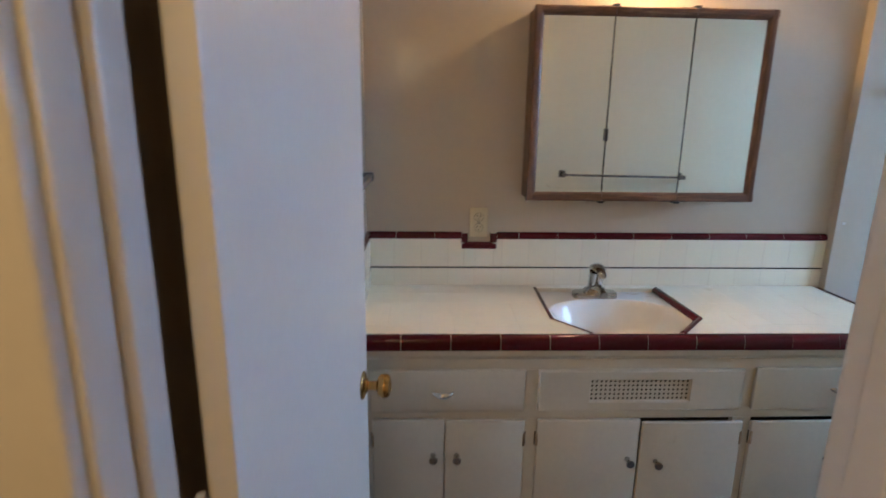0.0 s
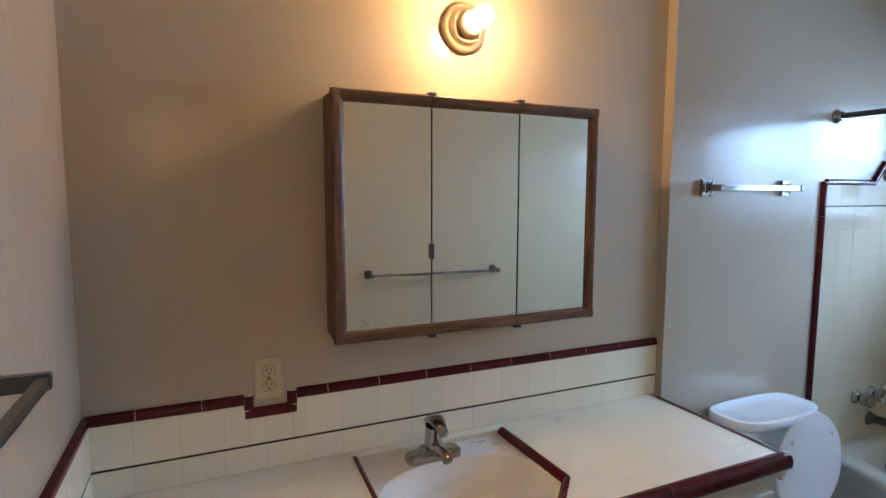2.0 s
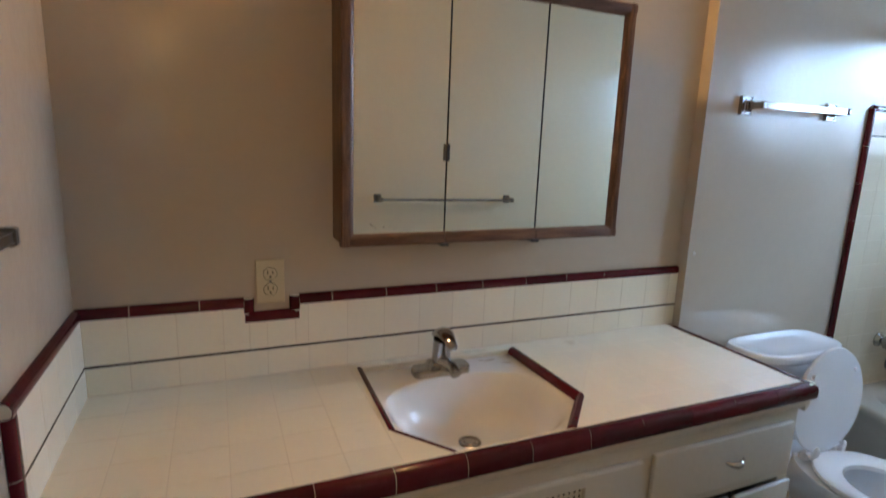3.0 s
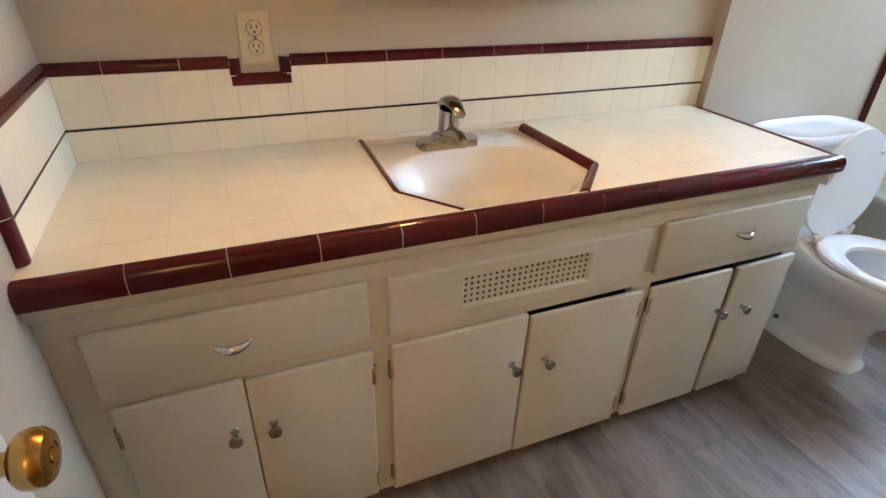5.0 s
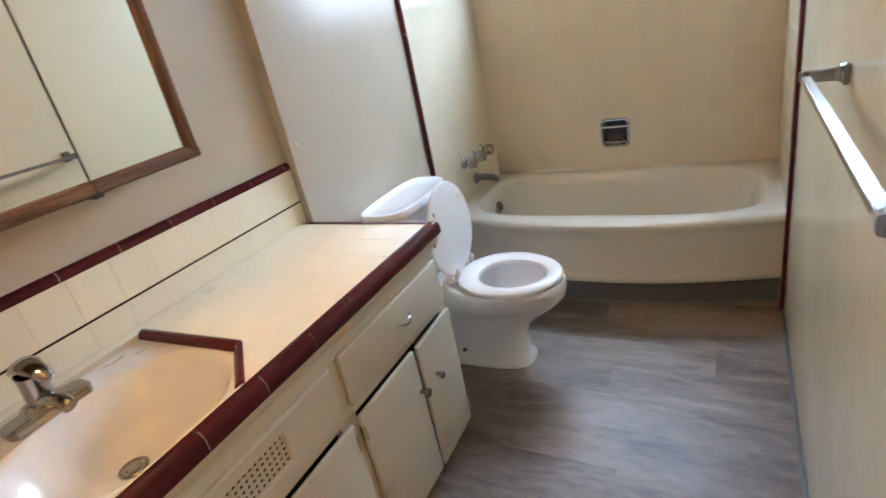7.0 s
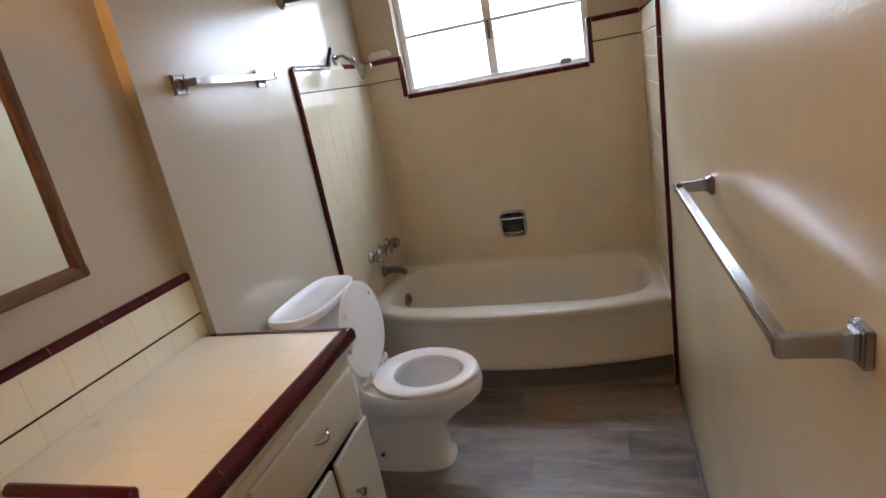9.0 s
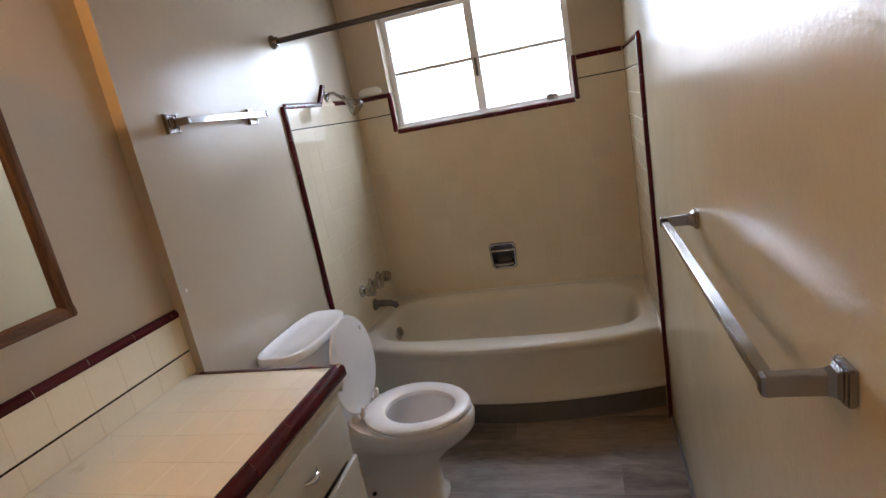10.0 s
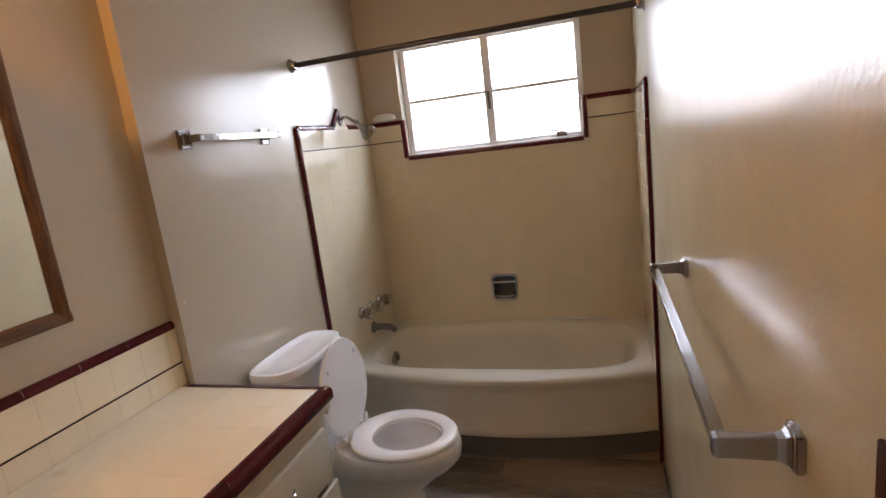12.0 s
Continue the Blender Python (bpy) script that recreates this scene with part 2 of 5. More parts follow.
def loft(rings, cap_ends=(True, True), bm=None):
    """Skins closed rings of equal count."""
    out = bm or bmesh.new()
    vs = [[out.verts.new(p) for p in ring] for ring in rings]
    n = len(vs[0])
    for a, b in zip(vs, vs[1:]):
        for i in range(n):
            out.faces.new((a[i], a[(i + 1) % n], b[(i + 1) % n], b[i]))
    if cap_ends[0]:
        out.faces.new(vs[0][::-1])
    if cap_ends[1]:
        out.faces.new(vs[-1])
    return out


def sweep(profile, path_points, bm=None):
    """Carries an open or closed 2D profile, given as (out, up) pairs, along a path with a fixed sideways direction for each point: (point, sideways, up)."""
    out = bm or bmesh.new()
    rows = [[out.verts.new(Vector(p) + Vector(s) * a + Vector(u) * b) for a, b in profile] for p, s, u in path_points]
    n = len(profile)
    for r0, r1 in zip(rows, rows[1:]):
        for i in range(n):
            j = (i + 1) % n
            out.faces.new((r0[i], r0[j], r1[j], r1[i]))
    out.faces.new(rows[0][::-1])
    out.faces.new(rows[-1])
    return out


def slab(poly, height, inset=0.0012):
    """A flat piece in its own x and y, with a chamfered upper edge."""
    out = bmesh.new()
    c = Vector((sum(p[0] for p in poly) / len(poly), sum(p[1] for p in poly) / len(poly)))
    low = [out.verts.new((p[0], p[1], 0)) for p in poly]
    mid = [out.verts.new((p[0], p[1], height - inset)) for p in poly]
    top = []
    for p in poly:
        d = c - Vector(p[:2])
        q = Vector(p[:2]) + d.normalized() * inset * 1.4
        top.append(out.verts.new((q.x, q.y, height)))
    n = len(poly)
    for a, b in ((low, mid), (mid, top)):
        for i in range(n):
            out.faces.new((a[i], a[(i + 1) % n], b[(i + 1) % n], b[i]))
    out.faces.new(top)
    return out


def clip(poly, a, b, keep_left):
    """The part of a convex polygon on one side of the line from a to b."""
    out = []
    n = len(poly)
    s = [((b[0] - a[0]) * (p[1] - a[1]) - (b[1] - a[1]) * (p[0] - a[0])) * (1 if keep_left else -1) for p in poly]
    for i in range(n):
        j = (i + 1) % n
        if s[i] >= 0:
            out.append(poly[i])
        if s[i] * s[j] < 0:
            t = s[i] / (s[i] - s[j])
            out.append((poly[i][0] + t * (poly[j][0] - poly[i][0]), poly[i][1] + t * (poly[j][1] - poly[i][1])))
    return out


def area(poly):
    return abs(sum(p[0] * q[1] - q[0] * p[1] for p, q in zip(poly, poly[1:] + poly[:1]))) / 2


def structure(name, bm, material, label, category):
    ob = part(name, bm, material)
    return tagged(ob, label, category, kind="structure")


# ---- the shell: vanity wall at y 0, toilet wall set forward, tub at the east end, doorway in the south wall ----
NORTH, TOILET_Y, SOUTH, EAST, CEILING = 0.0, -0.045, -1.60, 3.66, 2.56
STEP_X, TUB_X = 1.905, 2.80          # where the toilet wall steps forward; where the tub surround begins
WIN_Y0, WIN_Y1, WIN_Z0, WIN_Z1 = -1.335, -0.275, 1.485, 2.125
DOOR_X0, DOOR_X1, DOOR_Z = -0.03, 0.690, 2.06
TOP = 0.85                            # counter height

structure("wall_north", box(-0.12, STEP_X, 0.0, 0.14, 0, CEILING), WALL, "cream semi-gloss painted wall above the vanity", "wall")
structure("wall_toilet", box(STEP_X, EAST + 0.14, TOILET_Y, 0.14, 0, CEILING), WALL, "cream semi-gloss wall behind the toilet, set slightly forward", "wall")
# unseen block added behind the door to keep sky light out of the hinge gap
structure("hinge_gap_blocker", box(-0.12, -0.055, -1.66, -1.42, 0, CEILING), WALL, "unseen added wall piece that keeps the hinge gap dark", "wall")
structure("wall_west", box(-0.12, 0.0, -1.42, 0.0, 0, CEILING), WALL, "cream semi-gloss wall beside the vanity end", "wall")
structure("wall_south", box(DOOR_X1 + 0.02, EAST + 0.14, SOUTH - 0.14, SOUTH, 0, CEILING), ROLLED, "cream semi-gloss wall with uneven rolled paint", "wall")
structure("wall_south_stub", box(-1.2, DOOR_X0 - 0.02, SOUTH - 0.14, SOUTH - 0.045, 0, CEILING), HALL, "painted wall beside the doorway on the hall side", "wall")
structure("wall_south_header", box(DOOR_X0 - 0.02, DOOR_X1 + 0.02, SOUTH - 0.14, SOUTH, DOOR_Z + 0.02, CEILING), WALL, "painted wall over the doorway", "wall")
DISH_Y, DISH_Z, DISH_H = -0.797, 0.638, 0.082      # the soap dish's recess
bm = box(EAST, EAST + 0.14, SOUTH, TOILET_Y, 0, DISH_Z - DISH_H + 0.012)
box(EAST, EAST + 0.14, SOUTH, DISH_Y - DISH_H + 0.012, DISH_Z - DISH_H + 0.012, DISH_Z + DISH_H - 0.012, bm=bm)
box(EAST, EAST + 0.14, DISH_Y + DISH_H - 0.012, TOILET_Y, DISH_Z - DISH_H + 0.012, DISH_Z + DISH_H - 0.012, bm=bm)
box(EAST + 0.06, EAST + 0.14, DISH_Y - DISH_H + 0.012, DISH_Y + DISH_H - 0.012, DISH_Z - DISH_H + 0.012, DISH_Z + DISH_H - 0.012, bm=bm)
box(EAST, EAST + 0.14, SOUTH, TOILET_Y, DISH_Z + DISH_H - 0.012, WIN_Z0, bm=bm)
box(EAST, EAST + 0.14, SOUTH, TOILET_Y, WIN_Z1, CEILING, bm=bm)
box(EAST, EAST + 0.14, SOUTH, WIN_Y0, WIN_Z0, WIN_Z1, bm=bm)
box(EAST, EAST + 0.14, WIN_Y1, TOILET_Y, WIN_Z0, WIN_Z1, bm=bm)
structure("wall_east", bm, WALL, "cream painted wall with the window opening over the tub", "wall")
structure("ceiling", box(-1.2, EAST + 0.14, -3.4, 0.14, CEILING, CEILING + 0.1), CEIL, "plain unseen ceiling, darkened to cut bounced light", "ceiling")
structure("hall_wall_west", box(-1.3, -1.2, -3.4, SOUTH - 0.14, 0, CEILING), HALL, "warm painted hall wall", "wall")
structure("hall_wall_east", box(1.6, 1.7, -3.4, SOUTH - 0.14, 0, CEILING), HALL, "warm painted hall wall", "wall")
structure("hall_wall_south", box(-1.3, 1.7, -3.5, -3.4, 0, CEILING), HALL, "warm painted hall wall", "wall")
floor = structure("floor", box(-1.3, EAST + 0.14, -3.5, 0.14, -0.08, -0.003), SLOT, "grey wood-look vinyl plank floor", "floor")
# thin dark bead where the south wall meets the floor
structure("baseboard", box(DOOR_X1 + 0.09, 2.86, SOUTH, SOUTH + 0.012, 0, 0.022, 0.004), RUBBER, "thin dark grey bead along the wall foot", "baseboard")

# door frame
frame_ob = thing("door_frame", (0.32, -1.67, 0), "off-white painted wooden door frame with stops", "door frame")
frame_ob["kind"] = "structure"
for x0, x1 in ((DOOR_X0 - 0.02, DOOR_X0), (DOOR_X1, DOOR_X1 + 0.02)):
    part("jamb", box(x0, x1, SOUTH - 0.155, SOUTH - (0.06 if x0 < 0 else 0.0), 0, DOOR_Z, 0.003), TRIM, frame_ob)
part("head_jamb", box(DOOR_X0 - 0.02, DOOR_X1 + 0.02, SOUTH - 0.155, SOUTH, DOOR_Z, DOOR_Z + 0.02, 0.003), TRIM, frame_ob)
part("stop", box(DOOR_X0, DOOR_X0 + 0.013, SOUTH - 0.105, SOUTH - 0.06, 0, DOOR_Z - 0.013, 0.003), TRIM, frame_ob)
part("stop", box(DOOR_X1 - 0.013, DOOR_X1, SOUTH - 0.09, SOUTH - 0.042, 0, DOOR_Z - 0.013, 0.003), TRIM, frame_ob)
part("stop", box(DOOR_X0, DOOR_X1, SOUTH - 0.09, SOUTH - 0.042, DOOR_Z - 0.013, DOOR_Z, 0.003), TRIM, frame_ob)
part("casing", box(DOOR_X0 - 0.085, DOOR_X0 - 0.008, SOUTH - 0.172, SOUTH - 0.14, 0, DOOR_Z + 0.07, 0.006), TRIM, frame_ob)
part("casing", box(DOOR_X1 + 0.008, DOOR_X1 + 0.075, SOUTH - 0.157, SOUTH - 0.14, 0, DOOR_Z + 0.07, 0.005), TRIM, frame_ob)
part("casing", box(DOOR_X1 + 0.008, DOOR_X1 + 0.075, SOUTH, SOUTH + 0.014, 0, DOOR_Z + 0.07, 0.005), TRIM, frame_ob)
part("casing", box(DOOR_X0 + 0.03, DOOR_X1 + 0.075, SOUTH, SOUTH + 0.014, DOOR_Z + 0.008, DOOR_Z + 0.075, 0.005), TRIM, frame_ob)

# the door leaf, swung open against the west wall
HX, HY = 0.034, -1.645
door = thing("door_1", (HX, HY, 0), "plain white painted flush door, standing open into the room", "door")
door["kind"] = "structure"
LEAF = 0.725
turn = Matrix.Translation((HX, HY, 0)) @ Matrix.Rotation(radians(-4.4), 4, "Z")


def local(bm, m):
    bmesh.ops.transform(bm, matrix=m, verts=bm.verts)
    return bm


part("leaf", local(box(-0.032, 0.0, 0.0, LEAF, 0.012, 2.035, 0.0025), turn), TRIM, door)
knob_m = turn @ Matrix.Translation((0, LEAF - 0.062, 0.910)) @ Matrix.Rotation(radians(90), 4, "Y")
knob = part("door_handle", lathe([(0.011, 0.0), (0.011, 0.03), (0.0125, 0.034), (0.022, 0.037), (0.0265, 0.042), (0.0285, 0.05), (0.0275, 0.058),
                                 (0.023, 0.064), (0.012, 0.0665), (0.0115, 0.0655), (0.008, 0.0655), (0.0075, 0.0675), (0.0, 0.068)], knob_m), BRASS, door, "worn brass round door knob", True)
part("rosette", lathe([(0.0, 0.0), (0.032, 0.0), (0.033, 0.002), (0.029, 0.006), (0.018, 0.009), (0.016, 0.013), (0.0, 0.013)], knob_m), BRASS, door, "worn brass rosette", True)
part("latch_plate", local(box(-0.027, -0.005, LEAF, LEAF + 0.0015, 0.880, 0.940, 0.0005), turn), BRASS, door)
for z in (0.25, 1.05, 1.82):
    part("hinge", tube([(HX - 0.036, HY - 0.006, z), (HX - 0.036, HY - 0.006, z + 0.09)], 0.005), TRIM, door)

# ---- window over the tub ----
win = thing("window_1", (EAST + 0.05, -0.81, WIN_Z0), "white painted steel casement window of four panes, shut", "window")
win["kind"] = "structure"
WX0, WX1 = EAST + 0.070, EAST + 0.105
MID_Y, MID_Z = -0.80, 1.80
part("window_frame", box(WX0, WX1, WIN_Y0, WIN_Y0 + 0.035, WIN_Z0, WIN_Z1, 0.003), ALU, win)
part("window_frame", box(WX0, WX1, WIN_Y1 - 0.035, WIN_Y1, WIN_Z0, WIN_Z1, 0.003), ALU, win)
part("window_frame", box(WX0, WX1, WIN_Y0 + 0.035, WIN_Y1 - 0.035, WIN_Z0, WIN_Z0 + 0.028, 0.003), ALU, win)
part("window_frame", box(WX0, WX1, WIN_Y0 + 0.035, WIN_Y1 - 0.035, WIN_Z1 - 0.028, WIN_Z1, 0.003), ALU, win)
part("mullion", box(WX0 - 0.006, WX1, MID_Y - 0.024, MID_Y + 0.024, WIN_Z0 + 0.028, WIN_Z1 - 0.028, 0.003), ALU, win)
for y0, y1 in ((WIN_Y0 + 0.035, MID_Y - 0.024), (MID_Y + 0.024, WIN_Y1 - 0.035)):
    part("muntin", box(WX0 + 0.006, WX1 - 0.006, y0, y1, MID_Z - 0.010, MID_Z + 0.010, 0.002), ALU, win)
    for z0, z1 in ((WIN_Z0 + 0.028, MID_Z - 0.010), (MID_Z + 0.010, WIN_Z1 - 0.028)):
        pane = part("pane", box(WX0 + 0.015, WX0 + 0.019, y0, y1, z0, z1), GLASS, win)
        pane.visible_shadow = False
part("sash_catch", box(WX0 - 0.022, WX0 - 0.006, MID_Y - 0.008, MID_Y + 0.006, 1.70, 1.80, 0.003), RODM, win, "dark sash catch on the mullion")
part("crank_box", box(WX0 - 0.025, WX0, -1.23, -1.17, WIN_Z0 + 0.012, WIN_Z0 + 0.04, 0.004), STEEL, win)
part("crank_handle", tube([(WX0 - 0.02, -1.20, WIN_Z0 + 0.035), (WX0 - 0.04, -1.19, WIN_Z0 + 0.045), (WX0 - 0.045, -1.13, WIN_Z0 + 0.05)], 0.004), STEEL, win)
part("window_sill", box(EAST - 0.004, WX0 + 0.002, WIN_Y0, WIN_Y1, WIN_Z0 - 0.002, WIN_Z0 + 0.008, 0.003), TRIM, win)

back = part("backdrop", box(6.2, 6.22, -3.4, 2.2, 0.0, 3.8), BACKDROP)
tagged(back, "bright white overcast haze outside the window", "sky", kind="structure")

# ---- tub ----
tub = thing("bathtub", (3.23, -0.82, 0), "cream enamelled bathtub with a gently bowed apron", "bathtub")
RIM, TY0, TY1 = 0.424, SOUTH + 0.004, TOILET_Y - 0.004
TYC, TYH = (TY0 + TY1) / 2, (TY1 - TY0) / 2


def apron_x(y, bow=0.125):
    return 2.835 + bow * ((y - TYC) / TYH) ** 2


ROWS = 40
ys = [TY0 + (TY1 - TY0) * i / ROWS for i in range(ROWS + 1)]
prof = [(0.030, 0.106), (0.015, 0.109), (0.010, 0.120), (0.009, 0.140), (0.013, 0.150), (0.017, 0.165), (0.013, 0.34), (0.006, 0.362), (-0.005, 0.384), (-0.010, 0.402), (-0.007, 0.414), (0.002, RIM - 0.003), (0.018, RIM), (0.06, RIM + 0.001)]
bm = bmesh.new()
grid = [[bm.verts.new((apron_x(y) + a, y, z)) for a, z in prof] for y in ys]
for r0, r1 in zip(grid, grid[1:]):
    for i in range(len(prof) - 1):
        bm.faces.new((r0[i], r0[i + 1], r1[i + 1], r1[i]))
part("apron", bm, TUBW, tub, "", True)
# basin: from the rim's inner edge down to the floor of the tub
CX, CY = 3.283, TYC


def basin_ring(k, n=72):
    hx, hy, z, e = k
    out = []
    for i in range(n):
        a = 2 * math.pi * i / n
        c, s = math.cos(a), math.sin(a)
        out.append((CX + hx * math.copysign(abs(c) ** e, c), CY + hy * math.copysign(abs(s) ** e, s), z))
    return out


def rim_ring(n=72):
    out = []
    for i in range(n):
        a = 2 * math.pi * i / n
        c, s = math.cos(a), math.sin(a)
        k = 1 / max(abs(c), abs(s))
        y = CY + TYH * s * k
        x0 = apron_x(y) + 0.045
        x = CX + (EAST - 0.004 - CX) * c * k if c > 0 else CX + (CX - x0) * c * k
        out.append((x, y, RIM + 0.001))
    return out


rings = [rim_ring(), basin_ring((0.345, 0.715, RIM + 0.002, 0.50)), basin_ring((0.338, 0.706, RIM - 0.001, 0.50)), basin_ring((0.328, 0.694, RIM - 0.009, 0.50)), basin_ring((0.316, 0.679, RIM - 0.028, 0.51)),
         basin_ring((0.300, 0.660, RIM - 0.065, 0.52)), basin_ring((0.282, 0.635, 0.27, 0.54)), basin_ring((0.255, 0.60, 0.15, 0.58)), basin_ring((0.225, 0.56, 0.10, 0.62)), basin_ring((0.18, 0.50, 0.082, 0.66)), basin_ring((0.08, 0.3, 0.075, 0.8))]
part("basin", loft(rings, (False, True)), TUBW, tub, "", True)
part("rim_edge", box(2.90, EAST - 0.004, TY0, TY0 + 0.014, RIM - 0.02, RIM + 0.012, 0.004), TUBW, tub)
part("rim_edge", box(EAST - 0.02, EAST - 0.004, TY0 + 0.014, TY1, RIM - 0.02, RIM + 0.012, 0.004), TUBW, tub)
part("overflow_plate", lathe([(0.0, 0.006), (0.010, 0.007), (0.032, 0.006), (0.041, 0.002), (0.041, -0.012), (0.0, -0.012)], pose(3.275, CY + 0.640, 0.335, 98)), STEEL, tub, "tarnished round overflow plate", True)
part("overflow_lever", box(3.270, 3.280, CY + 0.617, CY + 0.634, 0.325, 0.36, 0.002), STEEL, tub)
# vinyl base along the apron
bm = bmesh.new()
base = [(0.022, 0.0), (0.016, 0.0), (0.020, 0.01), (0.022, 0.118), (0.032, 0.118), (0.032, 0.0)]
sw = [((apron_x(y), y, 0), (1, 0, 0), (0, 0, 1)) for y in ys]
ob = part("vinyl_base", sweep(base, sw, bm), RUBBER)
tagged(ob, "dark grey vinyl base strip along the tub apron", "baseboard", kind="structure")

# tub fittings
tap_set = thing("tub_tap_set", (3.29, TOILET_Y, 0.65), "three chrome tub taps on the tiled wall", "tap")
for x, r in ((3.165, 0.0), (3.29, 0.3), (3.415, 0.1)):
    m = pose(x, TOILET_Y - 0.012, 0.655, 90)
    part("escutcheon", lathe([(0.0, 0.0), (0.034, 0.0), (0.034, 0.004), (0.026, 0.014), (0.018, 0.022), (0.0, 0.022)], m), WORN, tap_set, "", True)
    part("handle", lathe([(0.016, 0.02), (0.018, 0.03), (0.032, 0.034), (0.036, 0.041), (0.033, 0.068), (0.030, 0.077), (0.0, 0.080)], m, 8), WORN, tap_set, "faceted chrome handle", True)
spout = thing("tub_spout", (3.30, TOILET_Y, 0.53), "dull chrome tub spout below the taps", "spout")
m = pose(3.296, TOILET_Y - 0.012, 0.523, 90)
part("collar", lathe([(0.0, 0.0), (0.036, 0.0), (0.034, 0.006), (0.024, 0.018), (0.0, 0.018)], m), DULL, spout, "", True)
part("body", tube([(3.296, TOILET_Y - 0.02, 0.526), (3.296, TOILET_Y - 0.07, 0.528), (3.296, TOILET_Y - 0.115, 0.524), (3.296, TOILET_Y - 0.140, 0.514), (3.296, TOILET_Y - 0.148, 0.498)],
                  [0.022, 0.020, 0.019, 0.018, 0.016]), DULL, spout, "", True)
shower = thing("shower", (3.27, TOILET_Y, 1.725), "chrome shower head on a bent wall arm", "shower")
m = pose(3.27, TOILET_Y - 0.004, 1.725, 90)
part("flange", lathe([(0.0, 0.0), (0.032, 0.0), (0.030, 0.006), (0.016, 0.016), (0.0, 0.016)], m), WORN, shower, "", True)
arm_pts = [(3.27, TOILET_Y - 0.01, 1.725), (3.27, TOILET_Y - 0.035, 1.738), (3.27, TOILET_Y - 0.058, 1.736), (3.27, TOILET_Y - 0.080, 1.718), (3.27, TOILET_Y - 0.100, 1.706)]
part("arm", tube(arm_pts, 0.0095), WORN, shower, "", True)
part("swivel", lathe([(0.0, -0.014), (0.012, -0.012), (0.017, 0.0), (0.012, 0.012), (0.0, 0.014)], pose(3.27, TOILET_Y - 0.106, 1.702, 128), 20), WORN, shower, "", True)
m = pose(3.27, TOILET_Y - 0.112, 1.698, 134)
part("head", lathe([(0.010, 0.0), (0.016, 0.020), (0.029, 0.044), (0.042, 0.068), (0.046, 0.080), (0.045, 0.090), (0.040, 0.093), (0.0, 0.091)], m), WORN, shower, "", True)
rod = thing("shower_curtain_rod", (2.87, SOUTH, 1.975), "thin dark grey metal shower curtain rod across the tub", "curtain rod")
part("pole", tube([(2.87, SOUTH + 0.002, 1.975), (2.87, TOILET_Y - 0.002, 1.975)], 0.0125, 18), RODM, rod, "", True)
for y, a in ((TOILET_Y, 90), (SOUTH, -90)):
    part("flange", lathe([(0.0, 0.0), (0.031, 0.0), (0.031, 0.006), (0.024, 0.012), (0.019, 0.030), (0.0125, 0.032), (0.0, 0.032)], pose(2.87, y, 1.975, a)), STEEL, rod, "grey metal rod flange", True)

dish = thing("soap_dish", (EAST, DISH_Y, DISH_Z), "recessed chrome soap dish with a grab bar", "soap dish")
DY, DZ, DH = DISH_Y, DISH_Z, DISH_H


def dish_ring(h, x, low=1.0):
    """A square outline with clipped corners, drawn in at the foot by low."""
    out = []
    for sy, sz in ((-1, -0.8), (-0.8, -1), (0.8, -1), (1, -0.8), (1, 0.8), (0.8, 1), (-0.8, 1), (-1, 0.8)):
        k = 1.0 if sz > 0 else low
        out.append((x, DY + sy * h * k, DZ + sz * h))
    return out


part("frame", loft([dish_ring(DH, EAST - 0.0112, 0.94), dish_ring(DH, EAST - 0.016, 0.94), dish_ring(DH - 0.004, EAST - 0.021, 0.94), dish_ring(DH - 0.012, EAST - 0.021, 0.94),
                    dish_ring(DH - 0.016, EAST - 0.016, 0.94), dish_ring(DH - 0.017, EAST + 0.004, 0.93)], (False, False)), WORN, dish, "bright chrome surround")
# the hollow's shade is put into its colour: rod metal darker than the chrome
part("bowl", loft([dish_ring(DH - 0.017, EAST + 0.004, 0.93), dish_ring(DH - 0.020, EAST + 0.030, 0.90), dish_ring(DH - 0.032, EAST + 0.046, 0.85), dish_ring(DH - 0.060, EAST + 0.050, 0.8)], (False, True)), RODM, dish, "hollow of the dish, its shade put in dark metal", True)
part("tray", tube([(EAST + 0.02, DY - 0.054, DZ - 0.040), (EAST - 0.022, DY - 0.050, DZ - 0.050), (EAST - 0.030, DY - 0.030, DZ - 0.052), (EAST - 0.030, DY + 0.030, DZ - 0.052), (EAST - 0.022, DY + 0.050, DZ - 0.050), (EAST + 0.02, DY + 0.054, DZ - 0.040)], 0.009), STEEL, dish, "rounded lip of the soap tray", True)
part("grab_bar", tube([(EAST - 0.012, DY - 0.068, DZ + 0.040), (EAST - 0.034, DY - 0.066, DZ + 0.040), (EAST - 0.040, DY - 0.058, DZ + 0.040), (EAST - 0.040, DY + 0.058, DZ + 0.040), (EAST - 0.034, DY + 0.066, DZ + 0.040), (EAST - 0.012, DY + 0.068, DZ + 0.040)], 0.0065), CHROME, dish, "bright chrome grab bar", True)

# ---- toilet ----
TX = 2.345
toilet = thing("toilet", (TX, -0.4, 0), "white china toilet with its lid raised and seat down", "toilet")


def oval(cx, cy, hx, hy, z, n=40, egg=0.0, power=1.0):
    out = []
    for i in range(n):
        a = 2 * math.pi * i / n
        c, s = math.cos(a), math.sin(a)
        w = hx * (1 + egg * s)
        out.append((cx + w * math.copysign(abs(c) ** power, c), cy + hy * math.copysign(abs(s) ** power, s), z))
    return out


